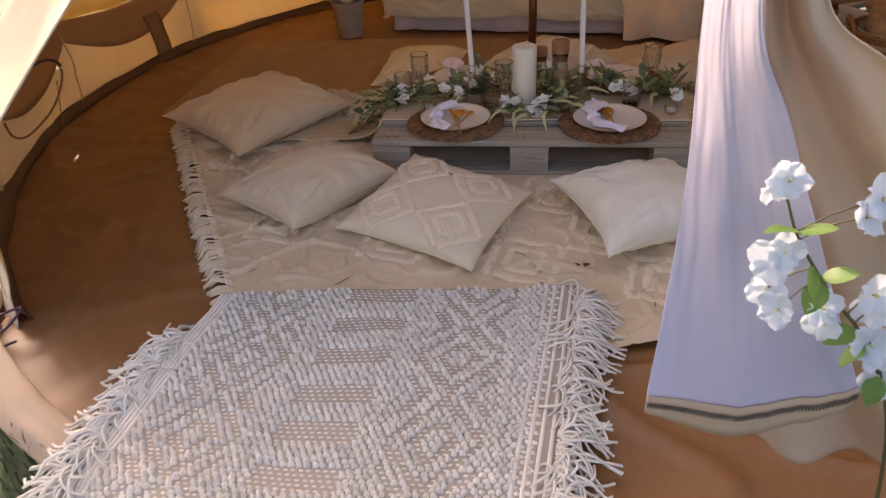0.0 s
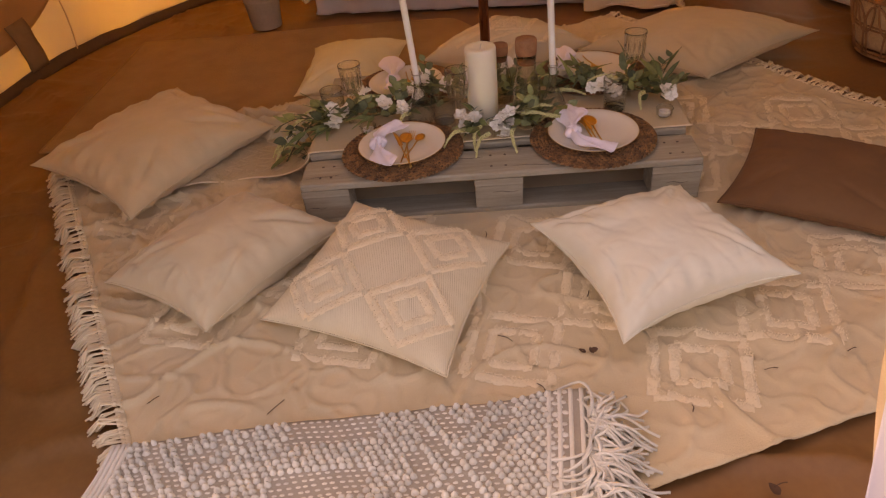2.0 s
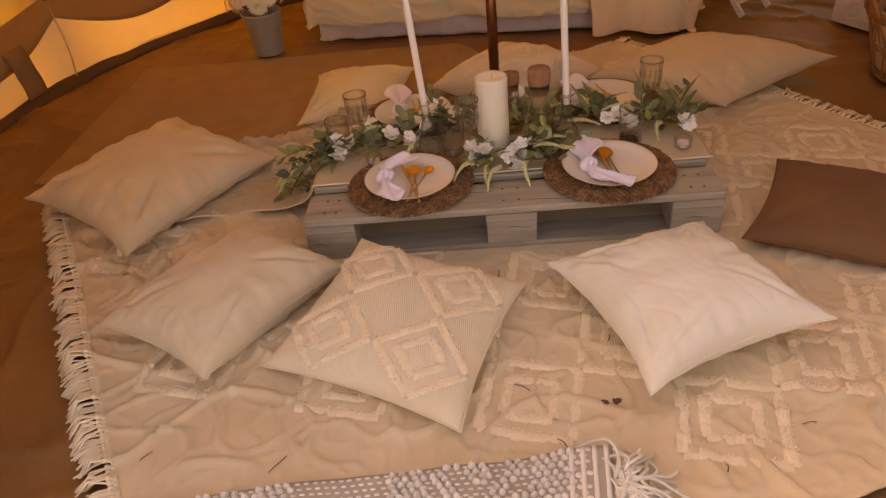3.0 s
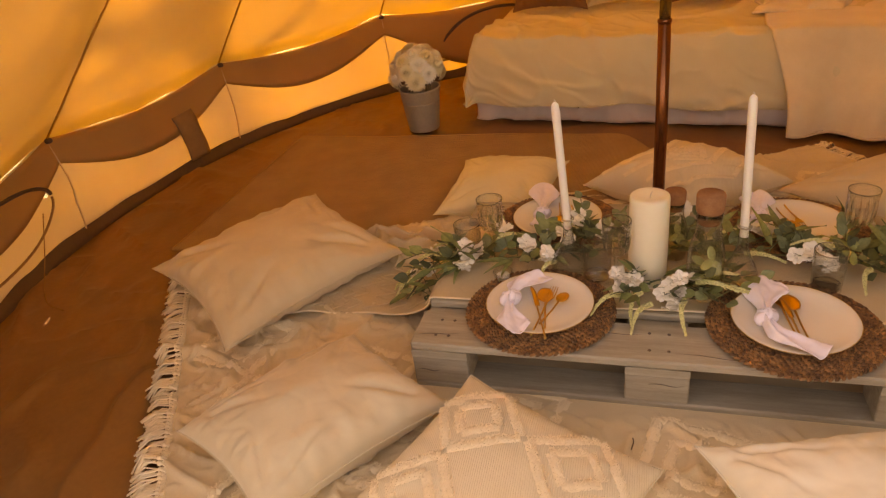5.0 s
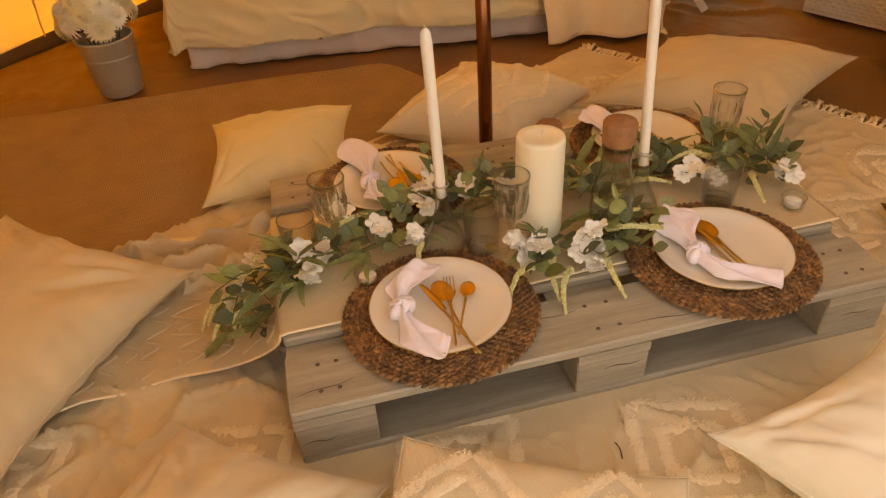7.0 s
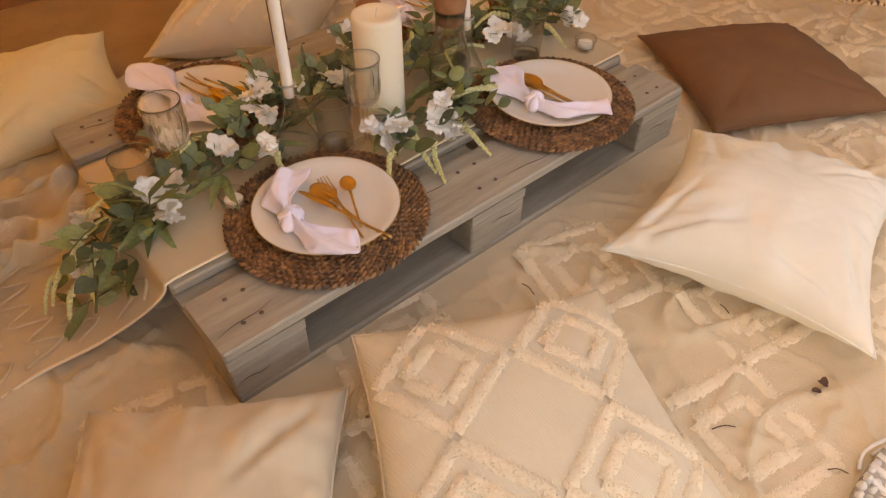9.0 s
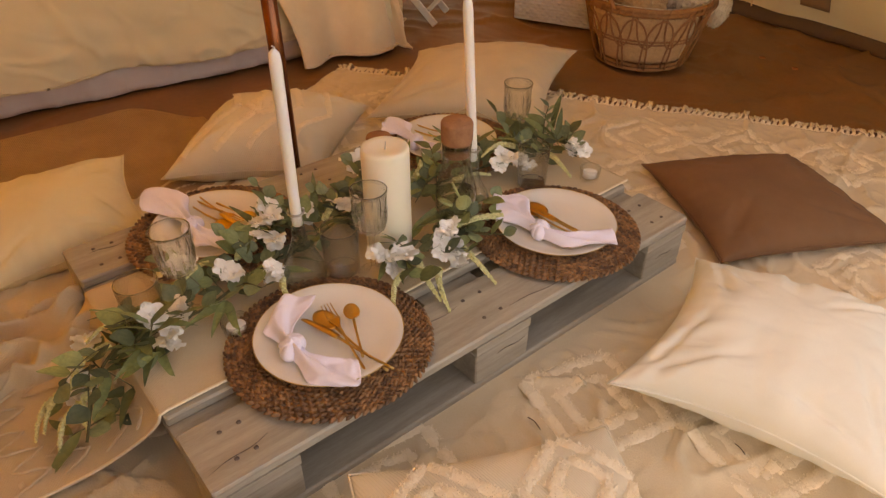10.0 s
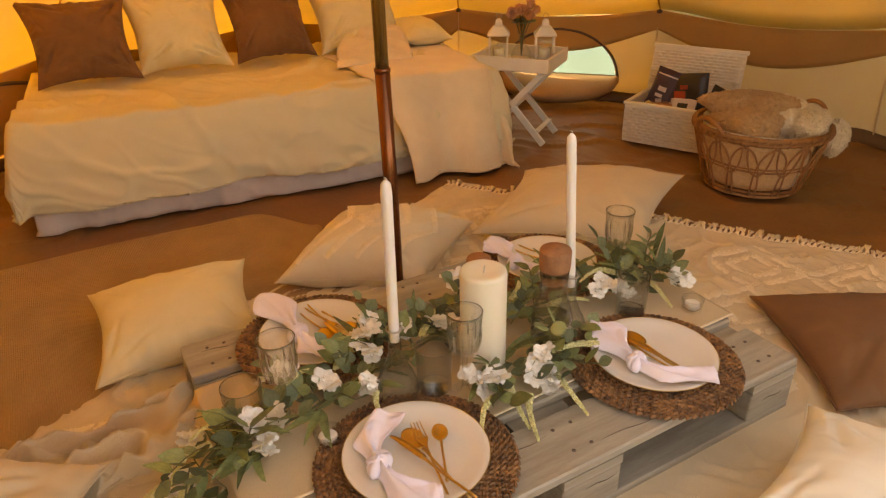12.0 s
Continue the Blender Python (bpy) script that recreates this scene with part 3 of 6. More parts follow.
M_WATER = glass_mat("water", (0.975, 0.985, 0.96), 0.0, 0.93)
M_CORK = mat("cork", (0.42, 0.19, 0.09), (0.30, 0.12, 0.055), 0.9, 60, 250, 0.5, 0.001)
M_LIME = mat("cucumber", (0.50, 0.54, 0.27), (0.38, 0.44, 0.18), 0.5, 60, 250, 0.2, 0.0005)
M_LEAF = mat("eucalyptus_leaf", (0.25, 0.29, 0.155), (0.11, 0.15, 0.075), 0.5, 60, 150, 0.2, 0.0006, rnd=0.5, trans=0.2)
M_LEAF2 = mat("olive_leaf", (0.30, 0.33, 0.13), (0.16, 0.19, 0.07), 0.5, 60, 150, 0.2, 0.0006, rnd=0.45, trans=0.2)
M_STEM = mat("stem", (0.14, 0.13, 0.05), (0.10, 0.09, 0.035), 0.7, 30, 150)
M_PETAL = mat("white_petal", (0.95, 0.92, 0.83), (0.93, 0.89, 0.78), 0.8, 60, 200, 0.1, 0.0004, trans=0.12)
M_CATKIN = mat("cream_catkin", (0.74, 0.70, 0.38), (0.62, 0.60, 0.28), 0.9, 60, 200, island=True, rnd=0.2)
M_RUNNER = mat("table_runner", (0.72, 0.57, 0.37), (0.63, 0.48, 0.30), 0.95, 8, 350, 0.5, 0.0012, wave=(140, "XY"))
M_ZINC = mat("zinc_bucket", (0.47, 0.42, 0.33), (0.38, 0.34, 0.27), 0.5, 10, 80, 0.1, 0.0005, metal=0.25)
M_MUM = mat("cream_petal", (0.91, 0.85, 0.66), (0.87, 0.79, 0.54), 0.8, 60, 200, 0.2, 0.0006, trans=0.10)
M_ROSE = mat("peach_petal", (0.72, 0.42, 0.30), (0.62, 0.33, 0.23), 0.8, 60, 200, trans=0.2)
M_PAINT = mat("white_paint", (0.76, 0.72, 0.64), (0.70, 0.65, 0.56), 0.5, 12, 120, 0.1, 0.0006)
M_WEAVE = mat("white_woven", (0.74, 0.68, 0.58), (0.64, 0.57, 0.46), 0.8, 20, 150, 0.9, 0.003, wave=(26, "YZ"))
M_WICKER = mat("wicker", (0.42, 0.185, 0.065), (0.30, 0.12, 0.04), 0.6, 30, 150, 0.4, 0.001)
M_FUR1 = mat("tan_fleece", (0.66, 0.41, 0.21), (0.52, 0.31, 0.155), 0.95, 60, 220, 1.0, 0.006)
M_FUR2 = mat("cream_fleece", (0.88, 0.74, 0.52), (0.76, 0.61, 0.41), 0.95, 60, 220, 1.0, 0.006)
M_POUCH = mat("brown_canvas", (0.44, 0.265, 0.14), (0.36, 0.21, 0.11), 0.9, 6, 400, 0.3, 0.001)
M_BAG1 = mat("dark_purple_foil", (0.045, 0.018, 0.04), (0.03, 0.012, 0.028), 0.35, 12, 60, 0.3, 0.002)
M_BAG2 = mat("black_foil", (0.022, 0.016, 0.015), None, 0.35, 12, 60, 0.3, 0.002)
M_RED = mat("red_print", (0.45, 0.05, 0.03), None, 0.4, 12, 60)
M_PRINT = mat("pale_print", (0.70, 0.62, 0.62), None, 0.5, 12, 60)
M_SHEER = mat("sheer_voile", (0.72, 0.70, 0.80), (0.66, 0.64, 0.74), 0.9, 6, 500, 0.1, 0.0004, trans=0.3)
M_ZIP = mat("metal_zip", (0.30, 0.25, 0.21), None, 0.4, 20, 200, 0.2, 0.0005, metal=0.6)
M_TAB = mat("brown_webbing", (0.34, 0.19, 0.085), (0.28, 0.15, 0.065), 0.9, 20, 300, trans=0.1)
M_CORD = mat("purple_cord", (0.11, 0.04, 0.07), None, 0.8, 40, 200)
M_TWIG = mat("dry_twig", (0.13, 0.062, 0.034), None, 0.9, 40, 200)
M_NET = glass_mat("mosquito_net", (0.26, 0.34, 0.35), 0.3, 1.0)
net_nodes, net_links = M_NET.node_tree.nodes, M_NET.node_tree.links
net_haze, net_mix = net_nodes.new("ShaderNodeBsdfTranslucent"), net_nodes.new("ShaderNodeMixShader")
net_haze.inputs[0].default_value, net_mix.inputs[0].default_value = (0.30, 0.58, 0.62, 1), 0.35
net_links.new(net_nodes["Mix Shader"].outputs[0], net_mix.inputs[1])
net_links.new(net_haze.outputs[0], net_mix.inputs[2])
net_links.new(net_mix.outputs[0], net_nodes["Material Output"].inputs[0])
M_WOOLPIECE = mat("wool_bobble", (0.83, 0.795, 0.70), (0.73, 0.69, 0.59), 0.95, 10, 250, 0.6, 0.002, rnd=0.13)
TOP = 0.150
rng = random.Random(5)


# ---- chunky rug at the doorway ----
CHUNKY = ((-0.995, -1.76), (0.03, -1.76), (0.145, -0.745), (-0.89, -0.835))


def chunky_z(x, y):
    over = smooth01(2.45, 2.62, math.hypot(x - CX, y - CY))
    return 0.031 + 0.010 * nz(x * 3.2, y * 3.2, 21) + 0.008 * nz(x * 7 + y * 3, y * 5, 22) - 0.035 * over


def on_chunky(u, v, h=0.0):
    p = quad_at(CHUNKY, u, v)
    wob = 0.012 * nz(u * 6, v * 2, 30) * (v > 0.9)
    return Vector((p.x, p.y + wob, chunky_z(p.x, p.y) + h))


def build_chunky():
    ob = thing("bobble_rug", "thick off-white bobble-woven wool rug with long fringes", "rug")
    # backing coloured dark to stand for shadow in the gaps of the pile
    part("backing", Geo().grid(80, 80, lambda u, v: on_chunky(u, v)), M_WOOLSHADE, ob, solid=0.014)
    W, H = 1.05, 1.06
    nx, ny = 58, 74
    dome = Geo().grid(7, 4, lambda u, v: (math.cos(2 * math.pi * u) * math.cos(v * 1.5), math.sin(2 * math.pi * u) * math.cos(v * 1.5), math.sin(v * 1.5)), wrap=True)
    bob = dome.mesh("bobble", M_WOOLPIECE)
    g = Geo()
    for i in range(nx):
        for j in range(ny):
            u = (i + 0.5 + 0.25 * (-1) ** j + rng.uniform(-0.12, 0.12)) / nx
            v = (j + 0.5) / ny
            if u < 0.045 or u > 0.955:
                continue
            if any(abs(u - e) < 0.019 for e in (0.07, 0.325, 0.36, 0.585, 0.62, 0.865, 0.90)):
                size = 1.0
            elif 0.36 < u < 0.585:
                size = 1.05 if int(v * 30) % 4 > 1 else 0.0
            elif u > 0.90:
                size = 0.45
            else:
                c = 0.2 if u < 0.33 else 0.74
                x = abs(u - c) / 0.125
                d = ((x + abs((v * 3.6) % 1 - 0.5) * 2) * 2) % 1
                size = 1.15 if d < 0.55 else 0.0
            if size == 0:
                # low flat stitches between the bobbles
                g.add(dome.v, dome.f, Matrix.Translation(on_chunky(u, v, 0.004)) @ Matrix.Diagonal((W / nx * 0.52, H / ny * 0.34, 0.0040, 1)))
                continue
            p = on_chunky(u, v, 0.004)
            sx, sy = W / nx * 0.50 * (0.85 + 0.25 * rng.random()), H / ny * 0.50 * (0.85 + 0.25 * rng.random())
            sz = 0.0140 * size * (0.85 + 0.3 * rng.random())
            m = Matrix.Translation(p + Vector((rng.uniform(-1, 1) * 0.0015, rng.uniform(-1, 1) * 0.0015, 0))) @ Matrix.Rotation(rng.uniform(-0.4, 0.4), 4, "Z") @ Matrix.Diagonal((sx, sy, sz, 1))
            if v > 0.90:
                part("bobble", bob, None, ob, at=m)
            else:
                g.add(dome.v, dome.f, m)
    tagged(part("pile", g, M_WOOL, ob), kind="stuff")
    # flat woven stripes of the side borders
    for e0, e1 in ((0.0, 0.045), (0.91, 1.0)):
        for k in range(4):
            u = e0 + (e1 - e0) * (k + 0.5) / 4
            part("woven_stripe", Geo().tube([on_chunky(u, v / 60, 0.006) for v in range(61)], 0.006, 5), M_WOOL, ob)
    for name, u0, sgn in (("fringe", 0.0, -1), ("fringe", 1.0, 1)):
        f = Geo()
        for k in range(420):
            v = rng.random() * (0.80 if sgn < 0 else 0.95)
            a = on_chunky(u0, v, 0.008)
            ln = rng.uniform(0.08, 0.15)
            ang = rng.gauss(0, 0.5) - 0.5
            curl = rng.gauss(0, 0.9)
            lift = rng.uniform(0.004, 0.028)
            pts, q = [a], a.copy()
            for j in range(1, 6):
                ang += curl * 0.35 + rng.gauss(0, 0.22)
                q = q + Vector((sgn * math.cos(ang), math.sin(ang), 0)) * ln / 5
                pts.append(Vector((q.x, q.y, a.z + lift * math.sin(math.pi * min(j / 4, 1)) - 0.018 * (j / 5) ** 2)))
            f.tube(spline(pts, 11), 0.0033, 5)
        tagged(part(name, f, M_WOOL, ob), kind="stuff")


build_chunky()


# ---- tufting and fringes ----
def tufts(g, path_pts, ups, width, height, step):
    """A soft ridge of cut pile along a line: a lumpy roll with short fibres standing from it."""
    n = len(path_pts)
    for i in range(n - 1):
        a, b = path_pts[i], path_pts[i + 1]
        along = b - a
        if along.length < 1e-6:
            continue
        up = ups[min(i, len(ups) - 1)]
        side = along.cross(up).normalized()
        m = max(2, int(along.length / 0.0055))
        rings = [[a + along * (j / (m - 1)) + side * width * (math.cos(t) + rng.uniform(-0.16, 0.16)) + up * height * (0.55 * math.sin(t) * rng.uniform(0.82, 1.16) - 0.1) for t in (0, 0.7, 1.25, 1.9, 2.45, math.pi)] for j in range(m)]
        g.add([p for r in rings for p in r], [(j * 6 + k, j * 6 + k + 1, j * 6 + k + 7, j * 6 + k + 6) for j in range(m - 1) for k in range(5)])
        for k in range(max(1, int(along.length / step))):
            for w in range(3):
                x = rng.uniform(-1, 1)
                c = a + along * rng.random() + side * x * width * 1.05 + up * height * 0.40 * math.sqrt(max(1 - x * x, 0))
                d = (Vector((rng.uniform(-1, 1), rng.uniform(-1, 1), rng.uniform(-0.3, 0.6))) + side * x * 0.6 + up * 0.35).normalized() * height * rng.uniform(0.25, 0.5)
                t = d.cross(up).normalized() * 0.0010
                g.add([c - t, c + t, c + d + t * 0.6, c + d - t * 0.6], [(0, 1, 2, 3)])


def square_line(c, e1, e2, h, at, n=6):
    """The outline of a square with half side h in a plane's two axes, laid on a surface."""
    cs = [(-h, -h), (h, -h), (h, h), (-h, h), (-h, -h)]
    out = []
    for (x0, y0), (x1, y1) in zip(cs, cs[1:]):
        for k in range(n):
            x, y = x0 + (x1 - x0) * k / n, y0 + (y1 - y0) * k / n
            out.append(at(c[0] + e1[0] * x + e2[0] * y, c[1] + e1[1] * x + e2[1] * y))
    out.append(out[0])
    return out


def in_cream(x, y, margin=0.03):
    q = CREAM
    for i in range(4):
        (x0, y0), (x1, y1) = q[i], q[(i + 1) % 4]
        d = ((x1 - x0) * (y - y0) - (y1 - y0) * (x - x0)) / math.hypot(x1 - x0, y1 - y0)
        if d < margin:
            return False
    return True


def build_rug_pile():
    g = Geo()
    e1, e2 = Vector((0.978, -0.21)), Vector((0.21, 0.978))
    cell = 0.212
    for i in range(-10, 12):
        for j in range(-6, 14):
            if (i + j) % 2 or j % 4 == 3:
                continue
            c = Vector((0.41, -0.68)) + e1 * i * cell + e2 * j * cell
            if not all(in_cream(c.x + sx * 0.1, c.y + sy * 0.1) for sx in (-1, 1) for sy in (-1, 1)):
                continue
            if -0.58 < c.x < 0.55 and 0.02 < c.y < 0.78:
                continue
            if c.y < -0.93 and c.x < 0.1:
                continue
            for h in (0.102, 0.054):
                pts = square_line(c, e1, e2, h, lambda x, y: Vector((x, y, cream_z(x, y) + 0.001)))
                tufts(g, pts, [Vector((0, 0, 1))] * len(pts), 0.014, 0.009, 0.0017)
    tagged(part("tufting", g, M_TUFT, cream_rug, "shaggy cream cut-pile squares"), kind="stuff")
    for name, u, sgn, n in (("fringe", 0.0, -1, 165), ("fringe", 1.0, 1, 130)):
        f = Geo()
        for k in range(n):
            v = (k + 0.5) / n
            a = on_cream(u, v)
            d = (on_cream(u, v) - on_cream(u + (0.02 if sgn < 0 else -0.02), v)).normalized()
            side = Vector((-d.y, d.x, 0))
            ln = rng.uniform(0.055, 0.075) if sgn < 0 else rng.uniform(0.045, 0.06)
            off = side * rng.gauss(0, 0.012)
            knot = a + d * 0.010 + Vector((0, 0, 0.002))
            f.lathe([(0.0, -0.006), (0.006, -0.004), (0.007, 0.0), (0.005, 0.005), (0, 0.006)], 6, Matrix.Translation(knot))
            for s in range(5):
                e = knot + d * ln * rng.uniform(0.8, 1.1) + off + side * rng.gauss(0, 0.008)
                mid = (knot + e) / 2 + side * rng.gauss(0, 0.005) + Vector((0, 0, 0.006))
                e.z = 0.006
                f.tube([a + side * (s - 2) * 0.0048 - d * 0.006, knot, mid, e], 0.0030, 4)
        tagged(part(name, f, M_TUFT, cream_rug, "knotted cream tassels"), kind="stuff")


build_rug_pile()


def pile_on(pl, th, diamonds, lines=()):
    """Tufted diamonds, each a frame within a frame, and lines of tufting on a cushion."""
    ob, plan, height, up = pl
    q = math.sqrt(0.5)
    g = Geo()
    at = lambda u, v: plan(u, v) + up * (th * 0.5 * height(u, v))
    for u, v, h in diamonds:
        for hh in (h, h * 0.52):
            pts = square_line((u, v), (q, q), (-q, q), hh, at)
            tufts(g, pts, [up] * len(pts), 0.012, 0.009, 0.0014)
    for a, b in lines:
        pts = [at(a[0] + (b[0] - a[0]) * k / 16, a[1] + (b[1] - a[1]) * k / 16) for k in range(17)]
        tufts(g, pts, [up] * 17, 0.013, 0.009, 0.0016)
    tagged(part("tufting", g, M_TUFT, ob, "shaggy cream cut-pile"), kind="stuff")


pile_on(P_TUFT, 0.15, [(x, y, 0.157) for x in (0.26, 0.74) for y in (0.26, 0.74)])
pile_on(P_TUFT2, 0.23, [(0.5, 0.5, 0.10)], [((0.1 + 0.2 * k, 0.08), (0.3 + 0.2 * k, 0.5)) for k in range(4)] + [((0.3 + 0.2 * k, 0.5), (0.1 + 0.2 * k, 0.92)) for k in range(4)])


# ---- jute rug ----
def jute(u, v):
    x0, x1, y0, y1 = -1.78, 0.02, 0.62, 1.78
    x, y = x0 + (x1 - x0) * u, y0 + (y1 - y0) * v
    # the far end is rounded
    k = smooth01(0.86, 1.0, u)
    y = (y0 + y1) / 2 + (y - (y0 + y1) / 2) * (1 - 0.42 * k * k)
    return (x, y + 0.02 * nz(x * 2, v, 3), 0.014 + 0.004 * nz(x * 4, y * 4, 11))


jute_rug = thing("jute_rug", "flat brown woven jute rug with a bound edge", "rug")
part("weave", Geo().grid(120, 70, jute), M_JUTE, jute_rug, solid=0.006)
part("binding", Geo().tube([jute(k / 60, 0) for k in range(60)] + [jute(1, k / 40) for k in range(40)] + [jute(1 - k / 60, 1) for k in range(60)] + [jute(0, 1 - k / 40) for k in range(40)], 0.006, 6, closed=True), M_JUTE, jute_rug)


# ---- table runner and the crumpled blanket ----
def runner(u, v):
    y0, y1 = 0.20, 0.61
    s = u * 1.95 - 0.62          # runs from the far end (-0.62) to the floor
    y = y0 + (y1 - y0) * v
    x = -s
    if x > -0.60:
        return (x, y + 0.006 * nz(x * 3, v), TOP + 0.002 + 0.0015 * nz(x * 7, y * 7))
    d = -0.60 - x
    # hangs over the end and slides out on to the rug
    w = smooth01(0.0, 0.30, d)
    px = -0.605 - 0.30 * smooth01(0, 0.34, d) * (d / 0.34 if d < 0.34 else 1) - max(d - 0.34, 0) * 0.75
    z = TOP + 0.002 - (TOP - 0.03) * smooth01(-0.02, 0.26, d)
    yy = y + w * (0.055 - 0.02 * v) + 0.010 * w * math.sin(d * 9 + v * 3) - 0.05 * smooth01(0.4, 0.9, d)
    z += w * (0.006 + 0.010 * nz(px * 7, yy * 8, 2) + 0.014 * max(0, nz(px * 4 + yy * 6, yy * 5, 6)))
    return (px, yy, max(z, 0.024 + 0.004 * nz(px * 9, yy * 9)))


run = thing("table_runner", "natural cotton runner sliding off the table end", "table runner")
part("cloth", Geo().grid(200, 50, runner), M_RUNNER, run, solid=0.003)
part("hem", Geo().tube([Vector(runner(k / 150, 0)) + Vector((0, 0, 0.001)) for k in range(151)], 0.003, 5), M_TUFT, run)
gz = Geo()
for k in range(11):
    u = 0.68 + 0.028 * k
    pts = [Vector(runner(min(u + 0.011 * (-1) ** j + 0.004 * math.sin(k * 3 + j), 1), 0.06 + 0.88 * j / 11)) + Vector((0, 0, 0.004)) for j in range(12)]
    tufts(gz, spline(pts, 34), [Vector((0, 0, 1))] * 34, 0.0035, 0.005, 0.004)
tagged(part("stitching", gz, M_RUNNER, run, "raised zigzag stitching"), kind="stuff")


def blanket(u, v):
    x = -1.16 + 0.58 * u
    y = 0.50 + 0.24 * v + 0.02 * u
    e = max((1 - (2 * u - 1) ** 6) * (1 - (2 * v - 1) ** 6), 0) ** 0.5
    r1 = abs(nz(x * 6 + y * 9, y * 6 - x * 3, 12))
    r2 = abs(nz(x * 11 - y * 6, y * 13, 15))
    return (x + 0.05 * nz(u * 4, v * 4), y + 0.05 * nz(u * 4, v * 4, 7), 0.020 + e * (0.016 + 0.046 * (1 - min(r1 * 4, 1)) ** 1.4 + 0.024 * (1 - min(r2 * 4, 1)) + 0.08 * smooth01(0.74, 1.0, u)))


tagged(part("blanket", Geo().grid(150, 90, blanket), M_RUNNER, solid=0.004), "crumpled cream cotton blanket beside the table end", "blanket")


# ---- place settings ----
def build_mat():
    ob = thing("placemat", "round braided dark brown seagrass placemat on the table", "placemat", group="placemats")
    part("core", Geo().lathe([(0.0, 0.001), (0.18, 0.001), (0.183, 0.005), (0.178, 0.009), (0, 0.009)], 48), M_MAT, ob)
    g = Geo()
    r = 0.100
    k = 0
    bead = Geo().grid(6, 3, lambda u, v: (math.cos(2 * math.pi * u) * math.cos(v * 1.45), math.sin(2 * math.pi * u) * math.cos(v * 1.45), math.sin(v * 1.45)), wrap=True)
    while r < 0.190:
        n = int(2 * math.pi * r / 0.0136)
        for i in range(n):
            for s in (-1, 1):
                th = 2 * math.pi * (i + (0.25 if s > 0 else -0.1) + 0.5 * (k % 2)) / n
                m = Matrix.Translation((r * math.cos(th) + 0.0022 * s * math.cos(th), r * math.sin(th) + 0.0022 * s * math.sin(th), 0.008)) @ Matrix.Rotation(th + math.pi / 2 + s * 0.6 + rng.uniform(-0.2, 0.2), 4, "Z") @ Matrix.Diagonal((0.0100, 0.0042, 0.0052 * rng.uniform(0.75, 1.3), 1))
                g.add(bead.v, bead.f, m)
        r += 0.0108
        k += 1
    tagged(part("braid", g, M_MAT, ob), kind="stuff")
    return ob


def build_plate():
    ob = thing("dinner_plate", "shallow cream stoneware plate with a thin gilt rim", "plate", group="dinner plates")
    part("dish", Geo().lathe([(0, 0.004), (0.05, 0.004), (0.085, 0.004), (0.09, 0.0), (0.095, 0.0), (0.100, 0.006), (0.122, 0.014), (0.136, 0.021), (0.138, 0.0225), (0.136, 0.0235), (0.122, 0.018), (0.105, 0.0125), (0.092, 0.0095), (0.05, 0.0085), (0, 0.0085)], 64), M_PLATE, ob)
    part("rim", Geo().tube([(0.1375 * math.cos(t * math.pi / 36), 0.1375 * math.sin(t * math.pi / 36), 0.0228) for t in range(72)], 0.0011, 5, closed=True), M_RIMGOLD, ob)
    return ob


def build_napkin(seed, la, lb, ba, bb):
    """A cloth napkin tied in one knot, its two ends fanned out."""
    g = Geo()
    def fan(sgn, ln, w, tilt):
        def f(u, v):
            a = v * 2 - 1
            r = u ** 0.8
            wid = 0.012 + (w - 0.012) * smooth01(0.0, 0.75, u)
            tip = 1 - 0.34 * abs(a) ** 1.6 * u
            y = sgn * (0.012 + ln * r * tip)
            x = a * wid * (1 - 0.25 * u * u) + (ba if sgn > 0 else bb) * u ** 1.3
            fold = math.cos(a * 4.6 + seed) * 0.008 * (1 - 0.35 * u) + 0.004 * nz(u * 6, v * 6, seed)
            z = 0.016 + fold + tilt * u * (1 - 0.4 * abs(a)) + 0.012 * (1 - a * a) * (1 - u)
            return (x, y, max(z, 0.003))
        return f
    g.grid(22, 26, fan(1, la, 0.060, 0.014))
    g.grid(22, 26, fan(-1, lb, 0.046, 0.006))
    def knot(u, v):
        t, p = 2 * math.pi * u, math.pi * v
        r = 0.021 * (1 + 0.16 * math.sin(3 * t + 4 * p + seed) + 0.10 * nz(u * 5, v * 5, seed))
        return (r * 1.05 * math.sin(p) * math.cos(t), r * 0.95 * math.sin(p) * math.sin(t), 0.020 + r * 0.85 * math.cos(p))
    g.grid(26, 14, knot, wrap=True)
    def band(u, v):
        t, p = 2 * math.pi * u, 2 * math.pi * v
        r = 0.0095 + 0.0015 * math.sin(5 * p)
        return ((0.018 + r * math.cos(p)) * math.cos(t), r * math.sin(p) * 1.7 + 0.008 * math.cos(t), 0.017 + (0.011 + r * math.cos(p)) * math.sin(t))
    g.grid(26, 10, band, wrap=True)
    return g


